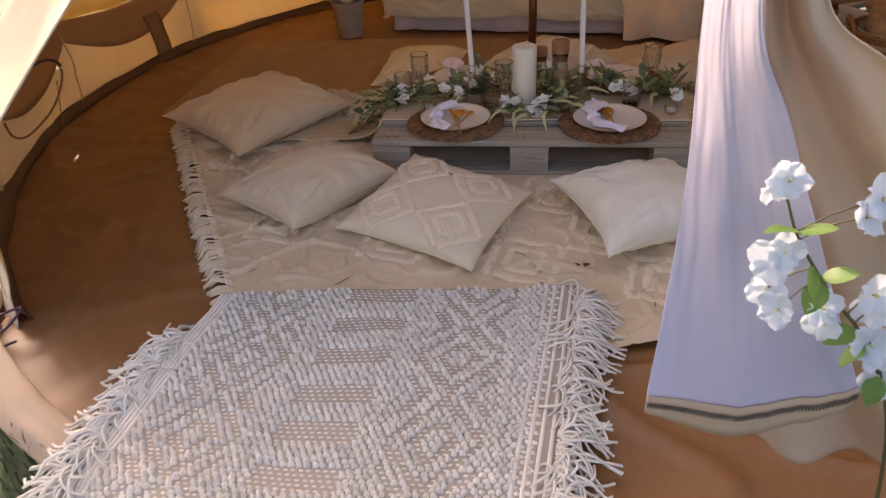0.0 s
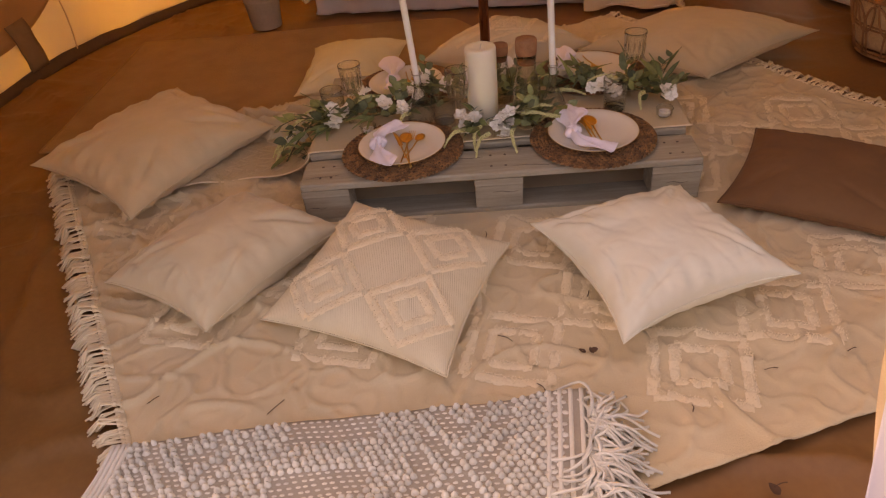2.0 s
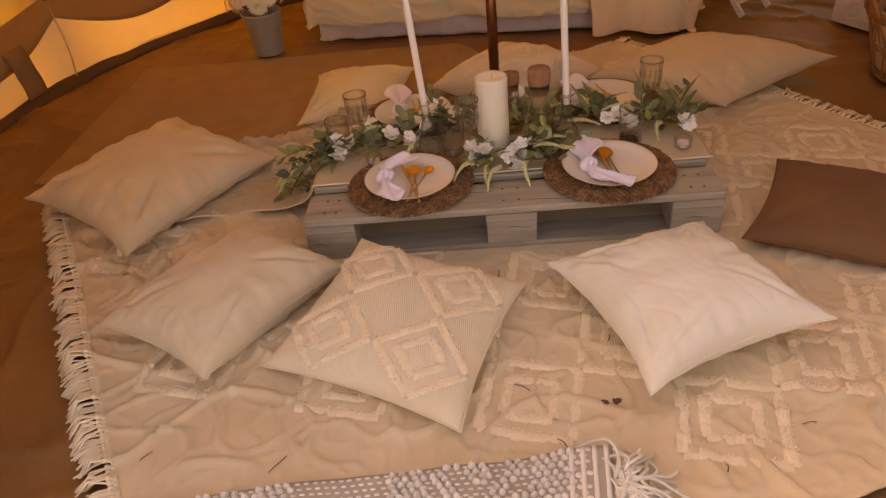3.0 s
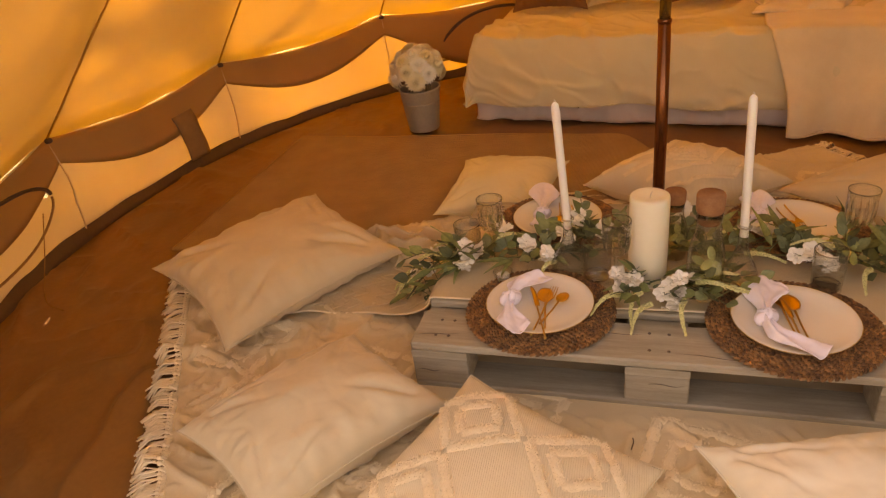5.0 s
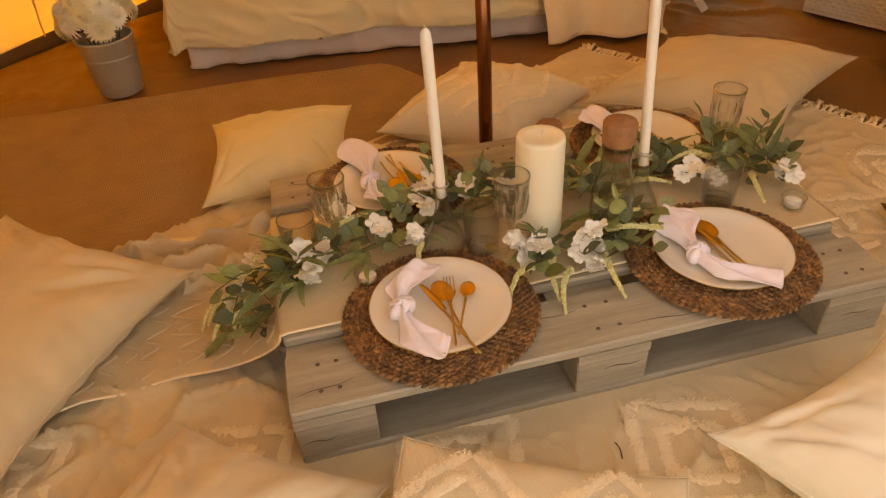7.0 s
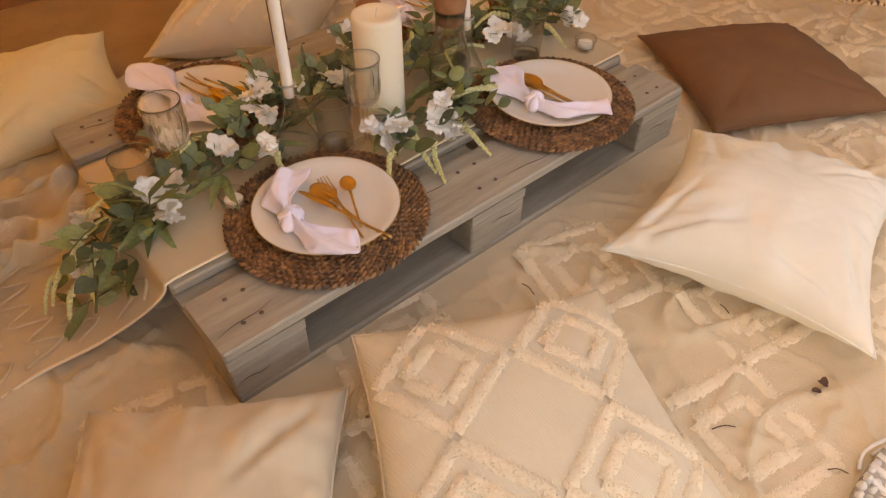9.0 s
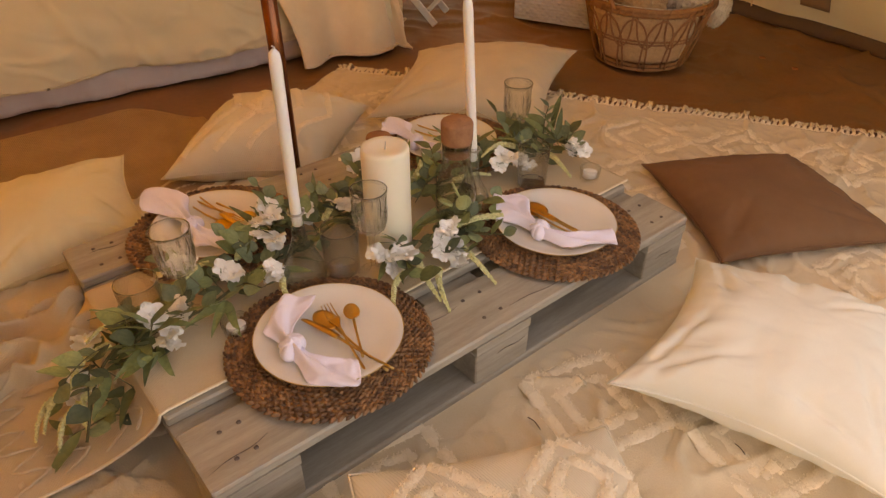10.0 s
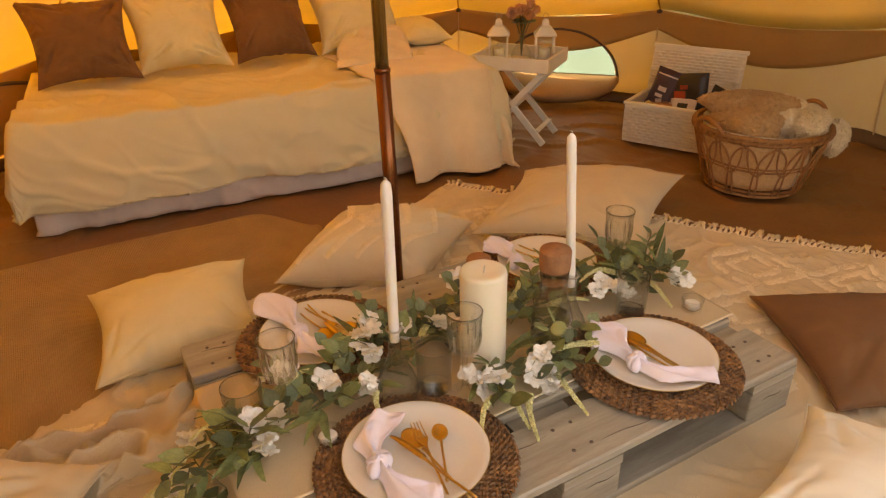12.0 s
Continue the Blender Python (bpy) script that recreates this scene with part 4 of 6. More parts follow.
def cutlery(kind):
    """Slim gold cutlery along y, its head at +y."""
    ob = thing(kind, "slim matt gold " + kind.replace("_", " ") + " lying on a plate", "cutlery", group="gold cutlery")
    L = {"spoon": 0.20, "fork": 0.20, "knife": 0.21, "teaspoon": 0.135}[kind]
    hw = {"spoon": 0.021, "fork": 0.012, "knife": 0.009, "teaspoon": 0.0155}[kind]
    hl = {"spoon": 0.060, "fork": 0.07, "knife": 0.085, "teaspoon": 0.042}[kind]
    part("handle", Geo().tube([(0, -L / 2 + (L - hl) * k / 10, 0.003 + 0.004 * smooth01(0.6, 1, k / 10)) for k in range(11)], lambda t: 0.0030 - 0.0008 * math.sin(t * 3), 8), M_GOLD, ob)
    y0 = L / 2 - hl
    if kind in ("spoon", "teaspoon"):
        def bowl(u, v):
            a, r = 2 * math.pi * u, v
            return (hw * r * math.cos(a), y0 + hl / 2 + hl / 2 * r * math.sin(a), 0.004 + 0.004 * r * r)
        part("bowl", Geo().grid(24, 6, bowl, wrap=True), M_GOLD, ob, solid=0.0015)
    elif kind == "fork":
        part("neck", Geo().grid(10, 7, lambda u, v: ((v - 0.5) * 2 * (0.003 + (hw - 0.003) * smooth01(0, 1, u)), y0 + 0.030 * u, 0.007 - 0.003 * u)), M_GOLD, ob, solid=0.0016)
        for k in range(4):
            x = hw * (-0.82 + 0.545 * k)
            part("tine", Geo().tube([(x, y0 + 0.028, 0.004), (x, y0 + 0.05, 0.003), (x * 0.95, y0 + hl, 0.006)], lambda t: 0.0016 - 0.0007 * t, 5), M_GOLD, ob)
    else:
        part("blade", Geo().grid(12, 3, lambda u, v: (-0.004 + v * (0.004 + hw * math.sin(math.pi * min(u * 0.75 + 0.25, 1)) ** 0.5), y0 + hl * u, 0.0055)), M_GOLD, ob, solid=0.0012)
    return ob


mat0, plate0 = build_mat(), build_plate()
cut0 = {k: cutlery(k) for k in ("spoon", "fork", "knife", "teaspoon")}
SETS = (
    # centre, napkin knot, napkin turn, then the cutlery: kind, head, handle's end
    ((-0.293, 0.165), (-0.368, 0.165), 0, 1, (("spoon", (-0.285, 0.215), (-0.262, 0.035)), ("fork", (-0.262, 0.225), (-0.295, 0.035)), ("teaspoon", (-0.232, 0.185), (-0.275, 0.085)), ("knife", (-0.315, 0.195), (-0.262, 0.03)))),
    ((0.302, 0.156), (0.240, 0.146), 0, 2, (("spoon", (0.300, 0.231), (0.327, 0.066)), ("fork", (0.270, 0.246), (0.300, 0.086)), ("knife", (0.282, 0.206), (0.312, 0.056)))),
    ((-0.305, 0.640), (-0.352, 0.645), 0, 3, (("spoon", (-0.288, 0.59), (-0.315, 0.77)), ("fork", (-0.258, 0.60), (-0.300, 0.78)), ("knife", (-0.272, 0.58), (-0.285, 0.775)), ("teaspoon", (-0.235, 0.585), (-0.265, 0.70)))),
    ((0.375, 0.635), (0.280, 0.655), 0, 4, (("spoon", (0.365, 0.60), (0.335, 0.76)), ("fork", (0.39, 0.60), (0.36, 0.77)))),
)
for n, (c, kn, turn, seed, cut) in enumerate(SETS):
    mt = pose(c[0], c[1], TOP + 0.001 + (0.003 if 0.2 < c[1] else 0), 0, 0, 40 * n)
    pl = pose(c[0], c[1], TOP + 0.0125, 0, 0, 0)
    if n == 0:
        mat0.matrix_basis, plate0.matrix_basis = mt, pl
    else:
        copy_thing(mat0, mt), copy_thing(plate0, pl)
    up = n in (2, 3)
    ob = part("napkin", build_napkin(seed, *((0.11, 0.145, 0.055, 0.035), (0.15, 0.135, 0.015, 0.085), (0.20, 0.115, -0.02, 0.02), (0.14, 0.09, 0.01, 0.03))[n]), M_NAPKIN, solid=0.0012, at=pose(kn[0], kn[1], TOP + 0.022, 0, 0, turn))
    tagged(ob, "pale pink cloth napkin tied in a knot across a plate", "napkin", "napkins")
    for i, (kind, hd, en) in enumerate(cut):
        src = cut0[kind]
        d = Vector((hd[0] - en[0], hd[1] - en[1]))
        m = pose((hd[0] + en[0]) / 2, (hd[1] + en[1]) / 2, TOP + 0.024 + 0.004 * i, 3, 0, math.degrees(math.atan2(d.y, d.x)) - 90)
        if n == 0:
            src.matrix_basis = m
        else:
            copy_thing(src, m)


# ---- candles, glasses and carafes ----
pc = thing("pillar_candle", "thick ivory pillar candle among the greenery on the table", "candle", pose(-0.029, 0.343, TOP + 0.002))
part("wax", Geo().lathe([(0, 0), (0.049, 0), (0.050, 0.003), (0.050, 0.244), (0.0485, 0.251), (0.044, 0.2535), (0.03, 0.251), (0.012, 0.246), (0, 0.245)], 48), M_WAX, pc)
part("wick", Geo().tube([(0, 0, 0.244), (0.002, 0, 0.256), (0.005, 0.002, 0.262)], 0.0012, 5), M_WICK, pc)
for (bx, by), (tx, ty), tz in (((-0.238, 0.350), (-0.256, 0.303), 0.672), ((0.198, 0.328), (0.186, 0.345), 0.664)):
    bt = thing("bottle_vase", "small clear glass bottle holding a taper candle", "bottle", pose(bx, by, TOP + 0.003), "candle bottles")
    part("bottle", Geo().lathe([(0, 0.003), (0.036, 0.001), (0.043, 0.008), (0.046, 0.024), (0.043, 0.046), (0.034, 0.070), (0.022, 0.094), (0.0145, 0.120), (0.0125, 0.150), (0.0125, 0.170), (0.0160, 0.174), (0.0160, 0.179), (0.0130, 0.182), (0.0112, 0.178), (0.0110, 0.150), (0.0128, 0.120), (0.020, 0.094), (0.0318, 0.070), (0.0408, 0.046), (0.0437, 0.024), (0.041, 0.010), (0.034, 0.005), (0, 0.006)], 36), M_GLASS, bt, tidy=True)
    part("collar", Geo().tube([(0.0155 * math.cos(k * math.pi / 12), 0.0155 * math.sin(k * math.pi / 12), 0.176) for k in range(24)], 0.0022, 6, closed=True), M_ZINC, bt, "dark ring round the bottle's mouth")
    a = Vector((bx, by, TOP + 0.152))
    b = Vector((tx, ty, tz))
    tc = thing("taper_candle", "tall slender white taper candle, unlit and leaning a little", "candle", group="taper candles")
    part("wax", Geo().tube([a.lerp(b, k / 12) for k in range(12)] + [a.lerp(b, 0.965), a.lerp(b, 0.985)], lambda t: 0.0105 if t < 0.9 else 0.0105 - 0.07 * (t - 0.9) if t < 0.99 else 0.003, 16), M_TAPER, tc)
    part("wick", Geo().tube([a.lerp(b, 0.982), a.lerp(b, 0.992) + Vector((0.002, 0, 0)), a.lerp(b, 1.0) + Vector((-0.002, 0.001, 0))], 0.0014, 5), M_WICK, tc)


def fluted(g, prof, n=40, ribs=10, z0=0, z1=0, amp=0.0):
    def f(u, v):
        k = min(int(v * (len(prof) - 1)), len(prof) - 2)
        t = v * (len(prof) - 1) - k
        r = prof[k][0] * (1 - t) + prof[k + 1][0] * t
        z = prof[k][1] * (1 - t) + prof[k + 1][1] * t
        if z0 < z < z1:
            r *= 1 + amp * abs(math.sin(ribs * math.pi * u))
        return (r * math.cos(2 * math.pi * u), r * math.sin(2 * math.pi * u), z)
    return g.grid(n, len(prof) * 2 - 1, f, wrap=True)


def build_goblet():
    ob = thing("wine_goblet", "clear cut-glass goblet with fluted base of the bowl", "glass", group="goblets")
    part("bowl", fluted(Geo(), [(0, 0.103), (0.010, 0.104), (0.022, 0.110), (0.029, 0.120), (0.0325, 0.136), (0.0345, 0.160), (0.036, 0.182), (0.0375, 0.205), (0.0363, 0.2055), (0.0346, 0.182), (0.033, 0.160), (0.0308, 0.137), (0.027, 0.123), (0.020, 0.114), (0.008, 0.109), (0, 0.109)], 96, 12, 0.106, 0.165, 0.08), M_GLASS, ob, tidy=True)
    part("stem", Geo().lathe([(0.010, 0.103), (0.0065, 0.092), (0.005, 0.050), (0.006, 0.018), (0.012, 0.008), (0.030, 0.004), (0.034, 0.0025), (0.034, 0.0), (0, 0.0)], 28), M_GLASS, ob, tidy=True)
    part("rim", Geo().tube([(0.0368 * math.cos(k * math.pi / 20), 0.0368 * math.sin(k * math.pi / 20), 0.205) for k in range(40)], 0.0011, 6, closed=True), M_THICKGLASS, ob)
    # cut facets round the lower bowl
    facet = Geo().grid(3, 7, lambda u, v: ((u - 0.5) * 0.0085 * math.sin(math.pi * (0.08 + 0.84 * v)), -0.0012 * math.sin(math.pi * u) * math.sin(math.pi * v), 0.046 * v)).mesh("facet", M_THICKGLASS, False)
    for k in range(12):
        part("facet", facet, None, ob, at=pose(0, 0, 0, 0, 0, 30 * k) @ pose(0, -0.0318, 0.117, 5, 0, 0))
    return ob


def build_tumbler():
    ob = thing("tumbler", "plain clear glass tumbler standing on the runner", "glass", group="tumblers")
    part("base", Geo().lathe([(0, 0.0095), (0.031, 0.0095), (0.0335, 0.012), (0.0345, 0.018), (0.0340, 0.011), (0.031, 0.008), (0, 0.008)], 36), M_THICKGLASS, ob, "thick glass base")
    part("rim", Geo().tube([(0.0386 * math.cos(k * math.pi / 20), 0.0386 * math.sin(k * math.pi / 20), 0.115) for k in range(40)], 0.0012, 6, closed=True), M_THICKGLASS, ob)
    part("wall", Geo().lathe([(0, 0.001), (0.033, 0.0), (0.036, 0.004), (0.0395, 0.114), (0.0387, 0.1155), (0.0377, 0.114), (0.0343, 0.012), (0.030, 0.009), (0, 0.009)], 40), M_GLASS, ob, tidy=True)
    return ob


gob = build_goblet()
gob.matrix_basis = pose(-0.462, 0.402, TOP + 0.003)
for x, y in ((-0.108, 0.291), (0.490, 0.485)):
    copy_thing(gob, pose(x, y, TOP + 0.003, 0, 0, 20))
tum = build_tumbler()
tum.matrix_basis = pose(-0.539, 0.417, TOP + 0.003)
for x, y in ((0.401, 0.330), (-0.160, 0.330)):
    copy_thing(tum, pose(x, y, TOP + 0.003))
tea = thing("tealight_holder", "small clear glass tealight holder on the runner", "candle holder", pose(-0.415, 0.300, TOP + 0.003), "tealight holders")
part("cup", Geo().lathe([(0, 0.001), (0.021, 0.0), (0.024, 0.003), (0.0275, 0.032), (0.0265, 0.034), (0.025, 0.032), (0.022, 0.008), (0, 0.007)], 32), M_GLASS, tea, tidy=True)
part("tealight", Geo().lathe([(0, 0.008), (0.018, 0.008), (0.0185, 0.020), (0.017, 0.021), (0, 0.0195)], 24), M_TAPER, tea)
copy_thing(tea, pose(0.548, 0.265, TOP + 0.003))


def carafe(m, s, tall):
    ob = thing("carafe", "clear glass carafe of water with cucumber slices and a cork stopper", "carafe", m, "carafes")
    S = lambda pr: [(r * s, z * s * tall) for r, z in pr]
    part("flask", Geo().lathe(S([(0, 0.002), (0.040, 0.0), (0.044, 0.005), (0.0445, 0.07), (0.043, 0.105), (0.036, 0.130), (0.030, 0.150), (0.029, 0.168), (0.031, 0.192), (0.0298, 0.193), (0.0275, 0.168), (0.0285, 0.150), (0.0345, 0.130), (0.0415, 0.105), (0.043, 0.07), (0.0425, 0.008), (0.038, 0.005), (0, 0.005)]), 36), M_GLASS, ob, tidy=True)
    part("water", Geo().lathe(S([(0, 0.0055), (0.0415, 0.009), (0.0424, 0.07), (0.0412, 0.098), (0, 0.098)]), 32), M_WATER, ob)
    part("stopper", Geo().lathe(S([(0, 0.168), (0.0265, 0.168), (0.0272, 0.19), (0.0315, 0.194), (0.0325, 0.198), (0.0330, 0.226), (0.0310, 0.2295), (0, 0.2305)]), 32), M_CORK, ob, "brown cork stopper")
    for k in range(4):
        a = k * 2.4
        sl = Geo().lathe([(0, 0.002), (0.016 * s, 0.002), (0.0175 * s, 0.001), (0.0175 * s, -0.001), (0.016 * s, -0.002), (0, -0.002)], 18)
        part("cucumber_slice", sl, M_LIME, ob, at=pose(0.022 * s * math.cos(a), 0.022 * s * math.sin(a), s * tall * (0.066 + 0.008 * k), 40 + 25 * math.sin(a * 2), 30 * math.cos(a), math.degrees(a)))
    return ob


carafe(pose(0.110, 0.282, TOP + 0.003), 1.02, 1.23)
carafe(pose(0.037, 0.463, TOP + 0.003), 0.86, 1.05)


# ---- the garland ----
def leaf_mesh(name, ln, w, shape, material, cup=0.25):
    def f(u, v):
        a = v * 2 - 1
        prof = (math.sin(math.pi * u ** shape)) ** 0.8 if 0 < u < 1 else 0.02
        return (a * w * max(prof, 0.03), ln * u, 0.06 * ln * math.sin(math.pi * u) - cup * w * (1 - abs(a)) * prof * 0.5 + 0.02 * ln * math.sin(u * 7) * a)
    return Geo().grid(7, 5, f).mesh(name, material)


LEAVES = [leaf_mesh("leaf", 0.040, 0.016, 0.75, M_LEAF), leaf_mesh("leaf", 0.050, 0.0165, 0.7, M_LEAF2), leaf_mesh("leaf", 0.032, 0.016, 0.9, M_LEAF), leaf_mesh("long_leaf", 0.105, 0.0095, 0.7, M_LEAF2, 0.5)]


def flower_mesh():
    g = Geo()
    for k in range(5):
        a = k * 2 * math.pi / 5
        def f(u, v):
            s = v * 2 - 1
            w = 0.010 * math.sin(math.pi * min(0.12 + u * 0.8, 1)) ** 0.7
            return (s * w, 0.003 + 0.018 * u, 0.002 + 0.010 * u - 0.004 * u * u * (1 + s * s) + 0.002 * math.sin(s * 5 + k))
        g.grid(5, 5, f, m=Matrix.Rotation(a, 4, "Z"))
    g.lathe([(0, 0.006), (0.003, 0.005), (0.0035, 0.002), (0.001, 0)], 6)
    return g.mesh("flower", M_PETAL)


FLOWER = flower_mesh()


def catkin_mesh():
    g = Geo()
    r = random.Random(3)
    pts = spline([(0, 0, 0), (0.004, 0.03, 0.004), (0.002, 0.06, -0.002), (-0.004, 0.085, -0.014)], 40)
    for i, p in enumerate(pts):
        for k in range(4):
            a = r.random() * 6.28
            s = 0.0042 * (1 - 0.55 * i / 40)
            g.box((0, 0, 0), (s, s, s * 0.8), Matrix.Translation(p + Vector((math.cos(a), 0, math.sin(a))) * s * 0.7) @ Matrix.Rotation(a, 4, "Y"))
    g.tube(pts, 0.0015, 4)
    return g.mesh("catkin", M_CATKIN, False)


CATKIN = catkin_mesh()


def aim(p, d, roll=0.0):
    """A pose at p whose y axis points along d."""
    q = Vector(d).normalized().to_track_quat("Y", "Z").to_matrix().to_4x4()
    return Matrix.Translation(p) @ q @ Matrix.Rotation(roll, 4, "Y")


def sprig(ob, p, d, n, ln, kinds, r):
    """A twig with leaves in pairs along it."""
    p, d = Vector(p), Vector(d).normalized()
    side = d.cross(Vector((0, 0, 1))).normalized()
    pts = spline([p, p + d * ln * 0.5 + Vector((0, 0, 0.02)) * r.uniform(0.2, 1), p + d * ln + side * r.uniform(-0.02, 0.02)], 9)
    low = TOP + 0.006
    for q in pts:
        if q.x > -0.6 and -0.01 < q.y < 0.8:
            q.z = max(q.z, low)
    part("twig", Geo().tube(pts, 0.0014, 4), M_STEM, ob)
    for k in range(n):
        t = (k + 1) / n * 8
        q = pts[min(int(t), 8)]
        sg = 1 if k % 2 else -1
        dd = d * r.uniform(0.3, 0.9) + side * sg * r.uniform(0.5, 1) + Vector((0, 0, r.uniform(-0.15, 0.6)))
        sc = r.uniform(0.8, 1.2)
        part("leaf", LEAVES[r.choice(kinds)], None, ob, at=aim(q, dd, r.uniform(-0.6, 0.6)) @ Matrix.Scale(sc, 4))


def bloom(ob, p, n, r, spread=0.024):
    for k in range(n):
        q = Vector(p) + Vector((0, 0, 0.014)) + Vector((r.uniform(-1, 1), r.uniform(-1, 1), r.uniform(-0.4, 0.8))) * spread
        m = Matrix.Translation(q) @ Matrix.Rotation(r.uniform(-0.5, 0.7), 4, "X") @ Matrix.Rotation(r.uniform(-0.6, 0.5), 4, "Y") @ Matrix.Rotation(r.uniform(0, 6), 4, "Z") @ Matrix.Scale(r.uniform(1.0, 1.35), 4)
        part("flower", FLOWER, None, ob, at=m)


def build_garland():
    ob = thing("garland", "artificial garland of grey-green leaves and white blossoms along the table", "garland")
    r = random.Random(11)
    line = spline([(-0.715, 0.30, 0.07), (-0.66, 0.37, 0.13), (-0.59, 0.385, 0.175), (-0.45, 0.385, 0.170), (-0.32, 0.425, 0.172), (-0.17, 0.45, 0.175), (-0.03, 0.49, 0.172), (0.10, 0.47, 0.172), (0.26, 0.46, 0.175), (0.42, 0.44, 0.178), (0.56, 0.40, 0.18), (0.61, 0.37, 0.175)], 90)
    part("main_stem", Geo().tube(line, 0.0028, 6), M_STEM, ob)
    for i in range(2, 88, 2):
        p = line[i]
        d = line[min(i + 2, 89)] - line[max(i - 2, 0)]
        side = Vector((-d.y, d.x, 0)).normalized()
        hang = p.x < -0.58
        for s in (-1, 1):
            if r.random() < 0.26:
                continue
            v = d.normalized() * r.uniform(-0.5, 0.9) + side * s * r.uniform(0.5, 1.0) + Vector((0, 0, r.uniform(-0.5, 0.1) if hang else r.uniform(0.0, 0.6)))
            sprig(ob, p, v, r.choice((3, 4, 5)), r.uniform(0.05, 0.085), (0, 0, 1, 2) if r.random() < 0.76 else (3,), r)
    # the fuller bunch in front of the pillar candle, and a few by the goblets
    for x, y, ang, ln in ((0.00, 0.33, -80, 0.13), (0.05, 0.31, -60, 0.15), (-0.03, 0.32, -110, 0.14), (0.09, 0.33, -40, 0.13), (0.10, 0.30, -75, 0.14), (-0.06, 0.30, -95, 0.13), (0.03, 0.28, -70, 0.10), (0.13, 0.33, -20, 0.12), (-0.02, 0.45, 120, 0.12), (0.05, 0.47, 70, 0.13), (-0.05, 0.47, 150, 0.12), (0.11, 0.45, 30, 0.12), (0.45, 0.43, 40, 0.12), (0.52, 0.44, 60, 0.12), (0.5, 0.4, 10, 0.14), (-0.2, 0.5, 90, 0.09), (-0.13, 0.47, 100, 0.10)):
        a = radians(ang)
        sprig(ob, (x, y, TOP + 0.02), (math.cos(a), math.sin(a), 0.22), 7, ln, (0, 1, 2), r)
    for x, y, ang, el, ln in ((-0.07, 0.44, 120, 0.9, 0.11), (0.06, 0.45, 60, 0.9, 0.11), (0.02, 0.47, 90, 0.8, 0.12), (0.10, 0.42, 10, 0.8, 0.10), (-0.03, 0.31, 230, 0.7, 0.10), (0.07, 0.31, -50, 0.7, 0.10), (0.20, 0.46, 60, 0.7, 0.10), (0.33, 0.46, 110, 0.7, 0.10), (0.46, 0.45, 80, 0.9, 0.12), (0.54, 0.43, 40, 0.9, 0.12), (-0.22, 0.48, 80, 1.6, 0.13), (-0.30, 0.44, 100, 0.7, 0.09), (-0.42, 0.42, 120, 0.7, 0.10), (-0.52, 0.40, 200, 0.6, 0.10), (-0.62, 0.39, 220, 0.1, 0.12), (-0.66, 0.36, 250, -0.4, 0.12)):
        a = radians(ang)
        sprig(ob, (x, y, TOP + 0.03), (math.cos(a), math.sin(a), el), 7, ln, (0, 1, 2), r)
    for x, y, z, ang, el in ((0.12, 0.42, 0.19, -60, 0.5), (0.02, 0.33, 0.18, -30, 0.6), (0.35, 0.47, 0.19, 10, 0.25), (0.42, 0.46, 0.19, 35, 0.2), (0.50, 0.44, 0.20, 150, 0.3), (-0.48, 0.40, 0.18, 200, 0.2), (-0.55, 0.36, 0.17, 240, 0.0), (-0.40, 0.37, 0.18, 230, 0.1), (-0.06, 0.30, 0.17, 250, 0.1)):
        a = radians(ang)
        for k in range(3):
            part("long_leaf", LEAVES[3], None, ob, at=aim((x, y, z), (math.cos(a + 0.5 * (k - 1)), math.sin(a + 0.5 * (k - 1)), el - 0.1 * k), 0.4 * (k - 1)))
    for x, y, z, n in ((-0.655, 0.445, 0.125, 4), (-0.70, 0.40, 0.085, 2), (-0.515, 0.355, 0.195, 4), (-0.535, 0.325, 0.175, 3), (-0.235, 0.50, 0.215, 6), (-0.25, 0.46, 0.195, 3), (-0.285, 0.385, 0.185, 3), (-0.135, 0.475, 0.195, 3), (-0.06, 0.475, 0.20, 4), (-0.085, 0.270, 0.185, 5), (-0.075, 0.235, 0.175, 3), (0.03, 0.215, 0.185, 5), (0.065, 0.245, 0.195, 4), (0.02, 0.18, 0.165, 2), (0.36, 0.395, 0.195, 4), (0.40, 0.37, 0.185, 2), (0.06, 0.62, 0.20, 5), (0.58, 0.325, 0.19, 4), (0.27, 0.55, 0.185, 3), (-0.36, 0.43, 0.18, 2), (-0.45, 0.47, 0.20, 3)):
        bloom(ob, (x, y, z), max(n, 3), r)
    for x, y, z, ang, el in ((-0.70, 0.36, 0.09, 215, -0.5), (-0.69, 0.40, 0.10, 190, -0.45), (-0.66, 0.37, 0.12, 225, -0.6), (-0.62, 0.39, 0.16, 200, -0.1), (-0.47, 0.44, 0.19, 25, 0.1), (-0.045, 0.215, 0.175, 255, -0.1), (0.06, 0.19, 0.175, 268, -0.15), (0.09, 0.255, 0.19, -15, 0.1), (0.10, 0.28, 0.19, 15, 0.1), (0.30, 0.50, 0.19, 70, 0.2), (0.43, 0.43, 0.20, 170, 0.2), (-0.12, 0.46, 0.19, 40, 0.25), (0.135, 0.47, 0.19, 40, 0.2), (-0.02, 0.18, 0.165, 240, -0.1), (-0.71, 0.42, 0.08, 200, -0.4), (-0.55, 0.40, 0.18, 170, 0.1), (-0.33, 0.46, 0.18, 60, 0.2), (-0.28, 0.36, 0.17, 250, 0.0), (0.22, 0.42, 0.18, -20, 0.15), (0.16, 0.27, 0.17, -30, 0.1), (0.50, 0.36, 0.18, 250, 0.1), (-0.09, 0.21, 0.17, 220, 0.0)):
        a = radians(ang)
